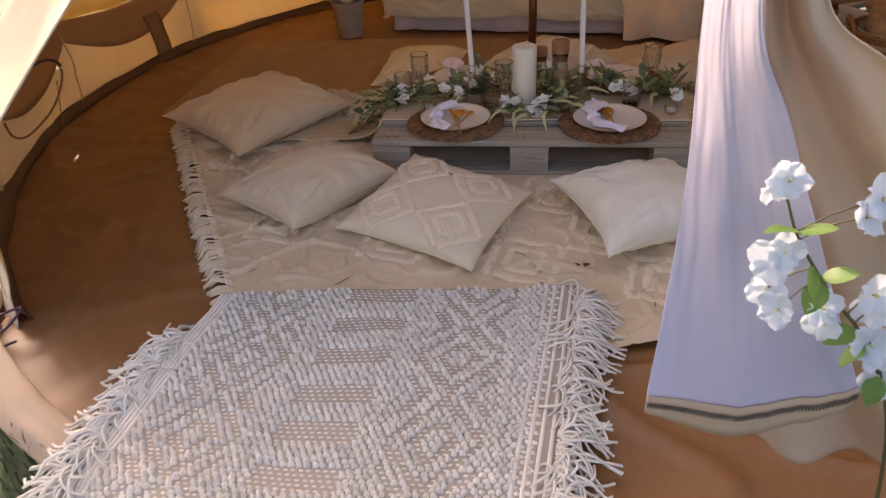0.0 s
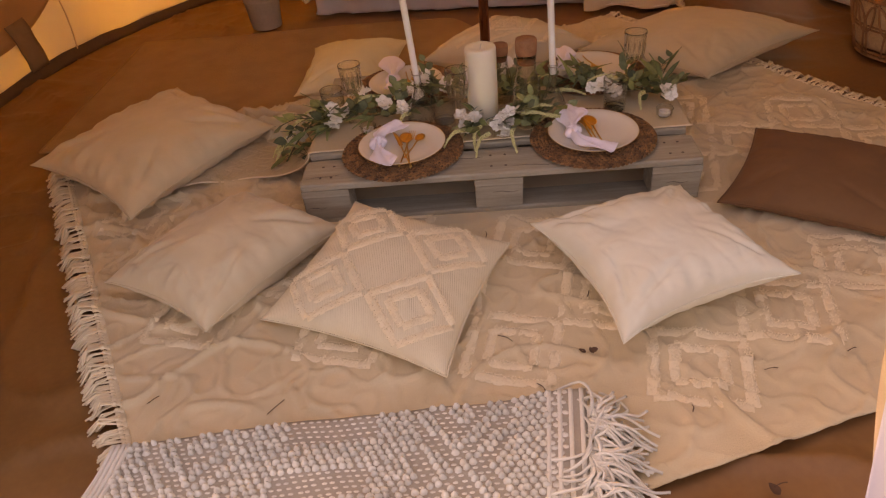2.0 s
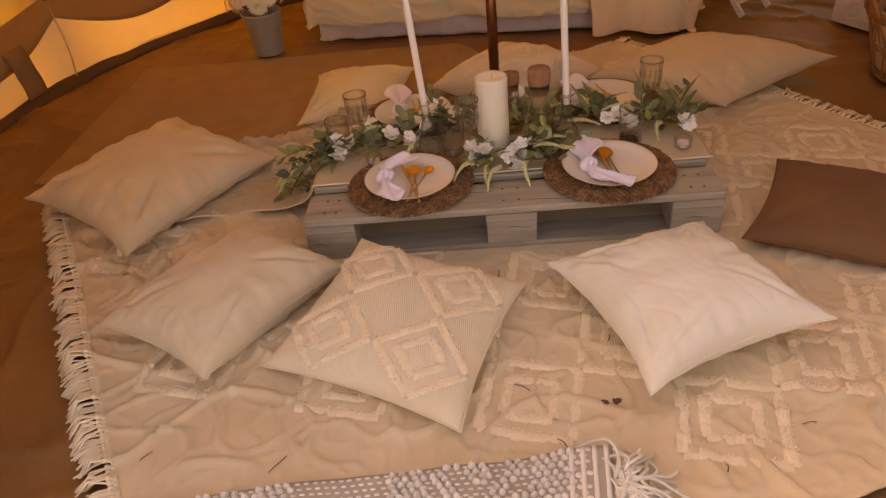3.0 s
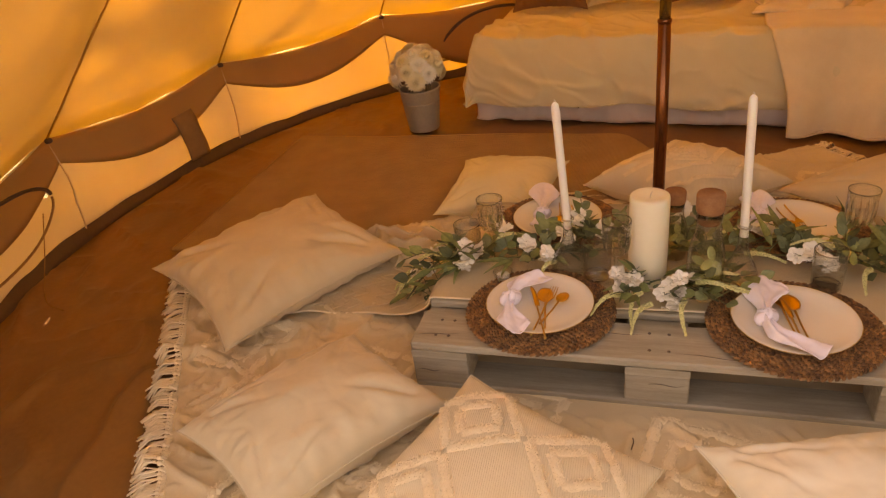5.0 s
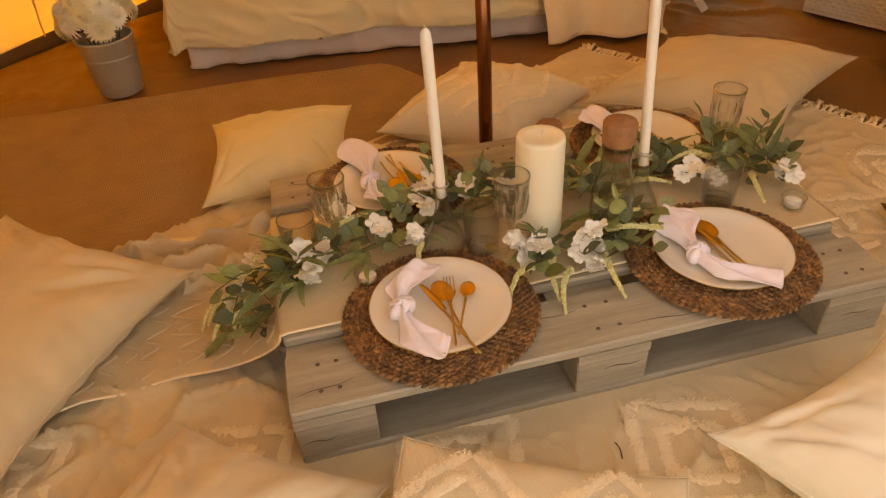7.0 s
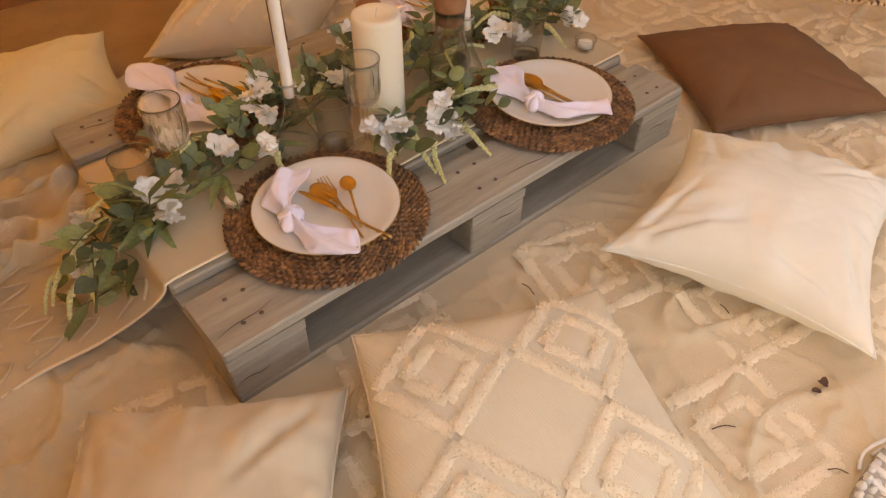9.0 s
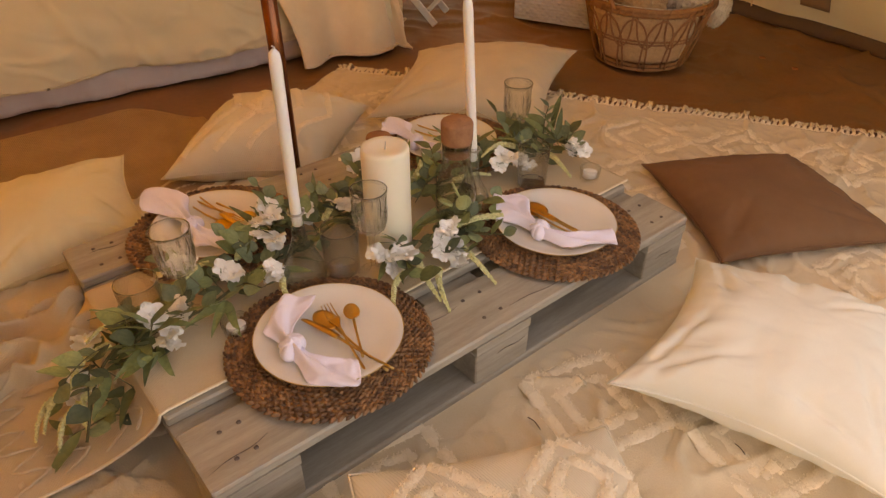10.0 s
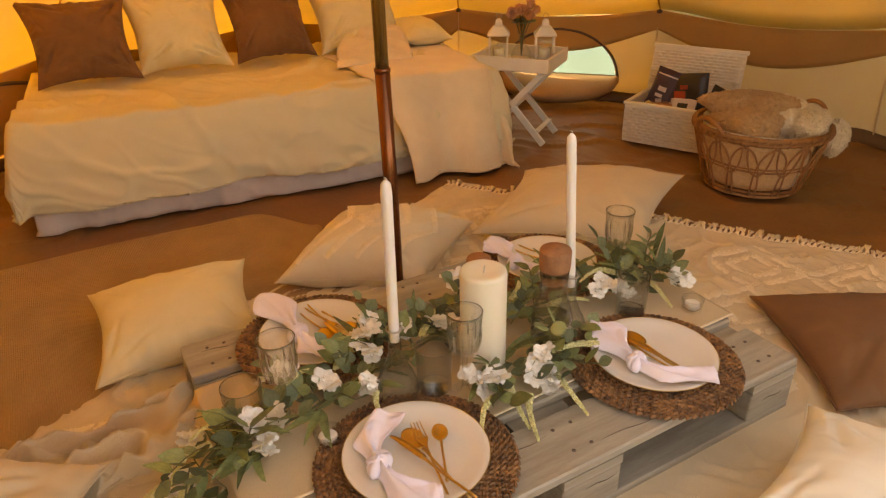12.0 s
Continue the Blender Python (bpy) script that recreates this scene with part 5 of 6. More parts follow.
        part("catkin", CATKIN, None, ob, at=aim((x, y, z + 0.018), (math.cos(a), math.sin(a), el)) @ Matrix.Diagonal((1.5, 1.15, 1.5, 1)))
    return ob


build_garland()


# ---- bed cushions, throw ----
def bed_cushion(x0, x1, y, lean, h, material, label, seed):
    lo, zt = 0.435, 0.435 + h
    pillow("bed_cushion", ((x0, y, lo), (x1, y - 0.03, lo), (x1 + 0.01, y - 0.03 + lean, zt), (x0 - 0.01, y + lean, zt + 0.01)), 0.20, material, label, seed, soft=1.9, floor=0.40, wrinkle=1.8, group="bed cushions")


bed_cushion(-0.76, -0.36, 2.50, 0.20, 0.31, M_BROWN, "slumped chocolate brown cushion on the bed", 21)
bed_cushion(-0.37, 0.03, 2.52, 0.20, 0.31, M_YELLOW, "plump cream cotton cushion propped on the bed", 22)
bed_cushion(0.05, 0.42, 2.50, 0.20, 0.31, M_BROWN, "chocolate brown cushion propped up on the bed", 23)
bed_cushion(0.44, 0.88, 2.46, 0.22, 0.31, M_YELLOW, "cream cotton cushion propped at the bed's foot", 24)
pillow("bed_cushion", ((0.84, 2.36, 0.47), (1.06, 2.28, 0.47), (1.10, 2.60, 0.50), (0.86, 2.66, 0.50)), 0.13, M_YELLOW, "cream cushion lying flat on the bed", 25, floor=0.40, group="bed cushions")

THROW = pose(0.06, 1.90, 0, 0, 0, -7)


def throw(u, v):
    L, H = 1.96, 0.425
    x0 = 0.30 + 0.18 * (1 - v) + 0.02 * math.sin(v * 9)
    x = x0 + (L / 2 + 0.42 - x0) * u
    y = -0.45 + 1.02 * v
    ox, oy = max(x - L / 2 + 0.05, 0), max(0.05 - y, 0)
    over = max(ox, oy) + 0.35 * min(ox, oy)
    sx = min(x, L / 2 - 0.09) + 0.06 * (1 - math.exp(-ox * 8)) + 0.04 * ox * smooth01(0.1, 0.4, ox)
    sy = max(y, 0.05) - 0.10 * (1 - math.exp(-oy * 8)) - 0.32 * max(oy - 0.22, 0) * (0.7 + 0.6 * u)
    z = H + 0.006 - (max(over - 0.03, 0) * 0.92 if over > 0.03 else over * over * 5)
    hang = smooth01(0.04, 0.3, over)
    fold = 0.030 * hang * math.sin(x * 17 + 1.5 * nz(x * 3, 1)) + 0.010 * nz(x * 6, y * 6, 4)
    z = max(z + 0.012 * nz(x * 5, y * 5, 8), 0.022 + 0.012 * abs(nz(x * 6, y * 6)))
    return (sx + (fold if ox > oy else 0), sy - (fold if oy >= ox else 0) * 1.2, z)


tb = thing("throw_blanket", "soft cream fleece throw draped over the bed's corner", "throw blanket", THROW)
part("fleece", Geo().grid(90, 100, throw), M_THROW, tb, solid=0.010)


def throw_top(u, v):
    x = 0.30 + 0.36 * u + 0.10 * v
    y = 0.30 + 0.36 * v
    e = max((1 - (2 * u - 1) ** 4) * (1 - (2 * v - 1) ** 4), 0) ** 0.5
    r = abs(nz(x * 7 + y * 8, y * 4, 12))
    return (x + 0.02 * nz(u * 4, v * 4), y, 0.436 + e * (0.018 + 0.06 * (1 - min(r * 3, 1)) + 0.05 * smooth01(0.3, 0.9, v)))


part("gathered_end", Geo().grid(50, 50, throw_top), M_THROW, tb, solid=0.008)


# ---- pole's upper tube ----
tagged(part("tent_pole", Geo().tube([(-0.004, 0.833, 0.722), (-0.004, 0.833, 1.8), (0, 0.83, 2.84)], 0.0165, 16), M_BRASS), "upper brass-coloured section of the tent's centre pole", "tent pole")
tagged(part("pole_collar", Geo().lathe([(0.0165, -0.004), (0.0205, -0.003), (0.0205, 0.005), (0.0168, 0.007)], 20), M_COPPER, at=pose(-0.004, 0.833, 0.722)), "thin metal collar joining the pole's two sections", "collar")


# ---- bucket of flowers ----
def build_bucket():
    ob = thing("flower_bucket", "zinc bucket on the groundsheet by the bed", "bucket", pose(-1.14, 1.90, 0.012))
    part("pail", Geo().lathe([(0, 0.002), (0.075, 0.0), (0.078, 0.006), (0.100, 0.205), (0.105, 0.21), (0.104, 0.217), (0.098, 0.216), (0.094, 0.205), (0.073, 0.01), (0, 0.008)], 36), M_ZINC, ob)
    part("rib", Geo().lathe([(0.0925, 0.14), (0.0955, 0.145), (0.0935, 0.15)], 36), M_ZINC, ob)
    bq = thing("chrysanthemums", "bunch of creamy white chrysanthemums in the bucket", "flowers", pose(-1.14, 1.90, 0.02))
    r = random.Random(8)
    heads = []
    for kind in range(2):
        g = Geo()
        for k in range(95):
            t = k / 95
            el = math.pi / 2 * (1 - t) + 0.05
            az = k * 2.39996
            pl = 0.030 + 0.008 * t
            def f(u, v):
                s = v * 2 - 1
                q = u * pl
                lift = math.sin(min(el, 1.5)) * q - 0.35 * q * q / pl
                return (s * 0.0055 * math.sin(math.pi * min(0.2 + 0.75 * u, 1)), math.cos(el) * q + 0.004 * t, lift + 0.004 * (1 - t) + 0.0015 * s * s)
            g.grid(4, 3, f, m=Matrix.Rotation(az, 4, "Z"))
        g.lathe([(0.013, 0.002), (0.012, 0.012), (0.007, 0.019), (0, 0.022)], 10)
        heads.append(g.mesh("flower_head", M_MUM if kind else M_PETAL))
    for k in range(26):
        th, ph = k * 2.39996, math.acos(1 - (k + 0.5) / 26 * 1.15)
        d = Vector((math.sin(ph) * math.cos(th), math.sin(ph) * math.sin(th), math.cos(ph)))
        p = Vector((0, 0, 0.275)) + Vector((d.x * 0.115, d.y * 0.115, d.z * 0.115))
        q = d.to_track_quat("Z", "Y").to_matrix().to_4x4()
        part("flower_head", heads[k % 2], None, bq, at=Matrix.Translation(p) @ q @ Matrix.Scale(r.uniform(1.15, 1.5), 4))
    for k in range(12):
        a = k * 2.4
        part("stem", Geo().tube([(0.03 * math.cos(a), 0.03 * math.sin(a), 0.01), (0.05 * math.cos(a), 0.05 * math.sin(a), 0.18), (0.08 * math.cos(a), 0.08 * math.sin(a), 0.31)], 0.002, 5), M_STEM, bq)


build_bucket()


# ---- tray table with lanterns and a vase ----
TT = pose(1.27, 2.01, 0, 0, 0, -55)
TH = 0.41


def build_tray_table():
    ob = thing("tray_table", "white painted folding tray table with crossed legs", "side table", TT)
    w, d = 0.38, 0.31
    part("tray_floor", Geo().box((0, 0, TH - 0.04), (w - 0.02, d - 0.02, 0.008)), M_PAINT, ob, smooth=False)
    for x, y, sx, sy in ((0, d / 2, w, 0.014), (0, -d / 2, w, 0.014), (w / 2 - 0.007, 0, 0.014, d - 0.014), (-w / 2 + 0.007, 0, 0.014, d - 0.014)):
        part("tray_side", Geo().box((0, 0, 0), (sx, sy, 0.062), None, 0.002), M_PAINT, ob, at=pose(x, y, TH - 0.014), smooth=False)
    ln = math.hypot(0.33, TH - 0.05)
    tilt = math.degrees(math.atan2(TH - 0.05, 0.33))
    leg = Geo().box((0, 0, 0), (ln, 0.016, 0.030), None, 0.002).mesh("leg", M_PAINT, False)
    for y, s in ((-0.125, 1), (-0.105, -1), (0.125, 1), (0.105, -1)):
        part("leg", leg, None, ob, at=pose(0, y, (TH - 0.05) / 2 + 0.012, 0, -tilt * s, 0))
    for x, z, hw in ((0.13, 0.075, 0.21), (-0.13, 0.075, 0.25)):
        part("cross_bar", Geo().box((0, 0, 0), (hw, 0.022, 0.012), None, 0.002), M_PAINT, ob, at=pose(x, 0, z, 0, 0, 90), smooth=False)
    for y in (-0.135, 0.135):
        part("pivot_bolt", Geo().lathe([(0, 0.004), (0.006, 0.003), (0.007, 0)], 10), M_ZINC, ob, at=pose(0, y, (TH - 0.05) / 2 + 0.012, 90 if y < 0 else -90, 0, 0))
    return ob


build_tray_table()


def lantern(x, y):
    ob = thing("lantern", "small white metal lantern with glass sides on the tray", "lantern", TT @ pose(x, y, TH - 0.036, 0, 0, 20), "lanterns")
    a, h = 0.042, 0.115
    part("base", Geo().box((0, 0, 0.006), (0.1, 0.1, 0.012), None, 0.003), M_PAINT, ob, smooth=False)
    for sx in (-1, 1):
        for sy in (-1, 1):
            part("post", Geo().box((sx * a, sy * a, h / 2 + 0.012), (0.008, 0.008, h)), M_PAINT, ob, smooth=False)
    for k in range(4):
        part("pane", Geo().box((0, a, h / 2 + 0.012), (0.076, 0.001, h - 0.004)), M_GLASS, ob, at=pose(0, 0, 0, 0, 0, 90 * k), smooth=False)
    part("top_plate", Geo().box((0, 0, h + 0.016), (0.104, 0.104, 0.008), None, 0.002), M_PAINT, ob, smooth=False)
    part("roof", Geo().lathe([(0.070, h + 0.020), (0.038, h + 0.050), (0.024, h + 0.056), (0.022, h + 0.075), (0.012, h + 0.085), (0, h + 0.087)], 4), M_PAINT, ob, at=pose(0, 0, 0, 0, 0, 45), smooth=False)
    part("ring", Geo().tube([(0.012 * math.cos(t), 0, h + 0.098 + 0.014 * math.sin(t)) for t in [k * math.pi / 8 for k in range(16)]], 0.0015, 5, closed=True), M_ZINC, ob)
    part("candle", Geo().lathe([(0, 0.012), (0.026, 0.012), (0.026, 0.062), (0.022, 0.066), (0, 0.065)], 24), M_WAX, ob)


lantern(-0.10, -0.03)
lantern(0.11, 0.03)


def rose_mesh():
    g = Geo()
    for k in range(16):
        t = k / 16
        az = k * 2.39996
        rr = 0.006 + 0.020 * t
        def f(u, v):
            s = (v * 2 - 1) * (1.2 - 0.5 * t)
            r = rr * (0.55 + 0.5 * u ** 1.5)
            return (r * math.cos(s), r * math.sin(s), 0.030 * math.sin(u * 1.5) * (1.1 - 0.4 * t) - 0.004 * u * u * (0 if t < 0.5 else 1))
        g.grid(5, 6, f, m=Matrix.Rotation(az, 4, "Z"))
    return g.mesh("rose", M_ROSE)


def build_vase():
    m = TT @ pose(0.005, 0.0, TH - 0.036)
    ob = thing("bud_vase", "round clear glass vase on the tray", "vase", m)
    part("glass", Geo().lathe([(0, 0.001), (0.03, 0.0), (0.046, 0.012), (0.050, 0.034), (0.042, 0.058), (0.022, 0.082), (0.016, 0.105), (0.020, 0.135), (0.026, 0.15)], 32), M_GLASS, ob, tidy=True)
    bq = thing("roses", "bunch of peach roses in the glass vase", "flowers", m)
    rs = rose_mesh()
    r = random.Random(4)
    for k in range(9):
        a = k * 2.4
        q = Vector((0.055 * math.cos(a) * math.sqrt((k + 1) / 9), 0.055 * math.sin(a) * math.sqrt((k + 1) / 9), 0.225 + r.uniform(-0.02, 0.025)))
        part("stem", Geo().tube([(0, 0, 0.03), (q.x * 0.2, q.y * 0.2, 0.13), q], 0.002, 5), M_STEM, bq)
        part("rose", rs, None, bq, at=Matrix.Translation(q) @ Matrix.Rotation(0.7 * q.x / 0.05, 4, "Y") @ Matrix.Rotation(-0.7 * q.y / 0.05, 4, "X") @ Matrix.Scale(r.uniform(1.0, 1.3), 4))
        for s in range(3):
            part("leaf", LEAVES[2], None, bq, at=aim(Vector((q.x * 0.7, q.y * 0.7, 0.185)), (math.cos(a + s * 2), math.sin(a + s * 2), r.uniform(-0.2, 0.6)), 0.3))


build_vase()


# ---- tent fittings ----
def wall_arc(cth, half, z0, h, off, n=40):
    out = []
    for k in range(n + 1):
        t = math.pi * k / n
        th = cth + half * math.cos(t)
        z = z0 + h * math.sin(t)
        x, y, _ = wall_at(th, min(z / eave(th), 1), -off)
        out.append(Vector((x, y, z)))
    return out


def pouch(win, deep):
    """The window's cover, unzipped and hanging inwards below the opening."""
    def f(u, v):
        th = win[0] + win[1] * 1.05 * (2 * u - 1)
        e = math.sqrt(max(1 - (2 * u - 1) ** 2, 0))
        z0 = win[3] + 0.005
        z = z0 - (z0 - 0.012) * v * (0.25 + 0.75 * e)
        out = 0.008 + deep * math.sin(math.pi * min(v * 0.75 + 0.02, 1)) * e
        x, y, _ = wall_at(th, 0.3, -out)
        return (x, y, z)
    return f


for win in (WIN, WIN_LEFT):
    part("window_binding", Geo().tube(wall_arc(win[0], win[1] * 1.02, win[3], win[2] * 1.02, 0.006), 0.008, 6), M_LIP, tent)
    part("window_net", Geo().grid(30, 10, lambda u, v: (lambda q: (q[0], q[1], win[3] + win[2] * math.sin(math.pi * u) * v))(wall_at(win[0] + win[1] * math.cos(math.pi * u), 0.6, 0.012))), M_NET, tent)
    if win is WIN:
        f = pouch(win, 0.21)
        part("window_flap", Geo().grid(40, 14, f), M_POUCH, tent, solid=0.004)
        part("window_flap_edge", Geo().tube([f(k / 40, 0) for k in range(41)], 0.006, 5), M_LIP, tent)
    else:
        part("window_seam", Geo().tube([Vector(wall_at(win[0] + win[1] * 1.02 * math.cos(math.pi * k / 40), (win[3] - 0.15 * math.sin(math.pi * k / 40)) / 0.44, -0.006)) for k in range(41)], 0.005, 5), M_TAB, tent)
part("vent_binding", Geo().tube(wall_arc(radians(114), radians(10), 0.12, 0.27, 0.008), 0.010, 6), M_LIP, tent)
part("vent_binding", Geo().tube([Vector(wall_at(radians(114 + 10 * (k / 10 - 1)), 0.3, -0.01)) for k in range(21)], 0.006, 6), M_LIP, tent)
for th, zt, zb in ((166.0, 0.33, 0.07), (357.0, 0.38, 0.14)):
    a = radians(th)
    ee = eave(a)
    def tab(u, v):
        s = (zt + (zb - zt) * v) / ee
        x, y, z = wall_at(a + (u - 0.5) * 0.055 - 0.02 * v, s, -0.015 - 0.03 * v)
        return (x, y, z)
    part("velcro_tab", Geo().grid(6, 14, tab), M_TAB, tent, solid=0.004)
    part("tab_stitching", Geo().tube([Vector(tab(0, v / 10)) for v in range(11)] + [Vector(tab(1, 1 - v / 10)) for v in range(11)], 0.002, 4), M_LIP, tent)
tagged(part("guy_cord", Geo().tube(spline([(-1.50, -1.00, 0.02), (-1.44, -1.06, 0.05), (-1.40, -1.01, 0.09), (-1.46, -0.97, 0.06), (-1.52, -1.02, 0.04), (-1.47, -1.09, 0.012), (-1.42, -1.05, 0.01)], 40), 0.004, 6), M_CORD), "looped dark purple cord on the groundsheet", "cord")
tagged(part("wall_cord", Geo().tube(spline([(-2.20, 0.50, 0.22), (-2.16, 0.40, 0.10), (-2.06, 0.25, 0.012), (-1.94, 0.20, 0.008)], 24), 0.002, 5), M_TAB), "thin beige cord hanging from the tent wall", "cord")


# ---- hamper with snacks ----
HP = pose(1.86, 1.52, 0, 0, 0, -66)


def build_hamper():
    ob = thing("hamper", "open white woven hamper with its lid up", "hamper", HP)
    w, d, h = 0.44, 0.27, 0.185
    for name, x, y, sx, sy in (("front_panel", 0, -d / 2, w, 0.016), ("back_panel", 0, d / 2, w, 0.016), ("side_panel", -w / 2 + 0.008, 0, 0.016, d - 0.016), ("side_panel", w / 2 - 0.008, 0, 0.016, d - 0.016)):
        part(name, Geo().box((0, 0, 0), (sx, sy, h), None, 0.003), M_PAINT, ob, at=pose(x, y, h / 2 + 0.01), smooth=False)
    part("bottom_panel", Geo().box((0, 0, 0.014), (w - 0.02, d - 0.02, 0.008)), M_PAINT, ob, smooth=False)
    # flat woven strands on the front and one end
    st = Geo().grid(9, 3, lambda u, v: ((u - 0.5) * 0.036, 0.006 * -math.sin(math.pi * u), (v - 0.5) * 0.011)).mesh("strand", M_WEAVE)
    lid = part("lid", Geo().box((0, 0, 0), (w, 0.016, d * 0.86), None, 0.003), M_PAINT, ob, at=pose(0, d / 2 + 0.035, h + 0.115, -14, 0, 0), smooth=False)
    part("lid_rim", Geo().box((0, 0, d * 0.42), (w + 0.012, 0.024, 0.018), None, 0.003), M_PAINT, lid, smooth=False)
    for r in range(11):
        for c in range(11):
            part("strand", st, None, ob, at=pose(-w / 2 + 0.032 + 0.038 * c + 0.019 * (r % 2) - 0.010, -d / 2 - 0.008, 0.028 + 0.0145 * r))
    for r in range(14):
        for c in range(11):
            part("strand", st, None, lid, at=pose(-w / 2 + 0.032 + 0.038 * c + 0.019 * (r % 2) - 0.010, -0.008, -0.098 + 0.0142 * r))
    for r in range(11):
        for c in range(6):
            part("strand", st, None, ob, at=pose(-w / 2, -d / 2 + 0.035 + 0.038 * c + 0.019 * (r % 2) - 0.006, 0.028 + 0.0145 * r, 0, 0, -90))
    part("rim", Geo().box((0, -d / 2, h + 0.012), (w + 0.012, 0.026, 0.016), None, 0.004), M_PAINT, ob, smooth=False)
    for sx in (-1, 1):
        part("rim", Geo().box((0, 0, 0), (d - 0.02, 0.024, 0.016), None, 0.004), M_PAINT, ob, at=pose(sx * (w / 2 - 0.006), 0.012, h + 0.0115, 0, 0, 90), smooth=False)


build_hamper()


def snack(m, w, h, material, label, prints):
    ob = thing("snack_bag", label, "snack bag", m, "snack bags")
    def side(s):
        def f(u, v):
            x, z = (u - 0.5) * w, v * h
            e = max((1 - (2 * u - 1) ** 4) * (1 - (2 * v - 1) ** 6), 0) ** 0.6
            return (x * (1 - 0.05 * math.sin(math.pi * v)), s * (0.022 * e + 0.003 * nz(u * 6, v * 6, w * 50)), z)
        return f
    g = Geo().grid(18, 20, side(-1)).grid(18, 20, side(1))
    part("bag", g, material, ob)
    for x, z, sx, sz, mt in prints:
        f = side(-1)
        g = Geo().grid(8, 6, lambda u, v: (lambda q: (q[0], q[1] - 0.0016, q[2]))(f(x + (u - 0.5) * sx, z + (v - 0.5) * sz)))
        part("print", g, mt, ob)


snack(HP @ pose(-0.13, 0.01, 0.125, -14, 14, 0), 0.125, 0.215, M_BAG1, "dark purple chocolate pouch with a pale wordmark shape", [(0.5, 0.55, 0.34, 0.10, M_PRINT), (0.45, 0.40, 0.30, 0.07, M_PRINT), (0.5, 0.86, 0.8, 0.03, M_PRINT)])
snack(HP @ pose(0.03, 0.03, 0.125, -10, -8, 0), 0.19, 0.20, M_BAG2, "black crisp packet with a red printed patch", [(0.32, 0.45, 0.3, 0.28, M_RED), (0.42, 0.68, 0.2, 0.10, M_RED)])
snack(HP @ pose(0.145, 0.0, 0.11, -12, 20, -8), 0.15, 0.17, M_BAG2, "small black snack packet in the hamper", [(0.5, 0.5, 0.3, 0.12, M_RED)])
tin = thing("biscuit_tub", "round clear-lidded tub of biscuits in the hamper", "tub", HP @ pose(-0.08, -0.075, 0.155, 8, 0, 0))
part("tub", Geo().lathe([(0, 0.0), (0.058, 0.0), (0.062, 0.030), (0.064, 0.034), (0.060, 0.038), (0, 0.038)], 28), M_CORK, tin)
part("lid", Geo().lathe([(0.064, 0.032), (0.066, 0.036), (0.064, 0.042), (0, 0.043)], 28), M_GLASS, tin, tidy=True)
snack(HP @ pose(0.03, -0.08, 0.14, -50, 0, 10), 0.12, 0.11, M_PRINT, "pale printed snack sachet in the hamper", [(0.5, 0.5, 0.4, 0.3, M_BAG2)])


# ---- wicker basket with fleece blankets ----
BK = pose(1.70, 0.965, 0.012) @ Matrix.Scale(0.93, 4)


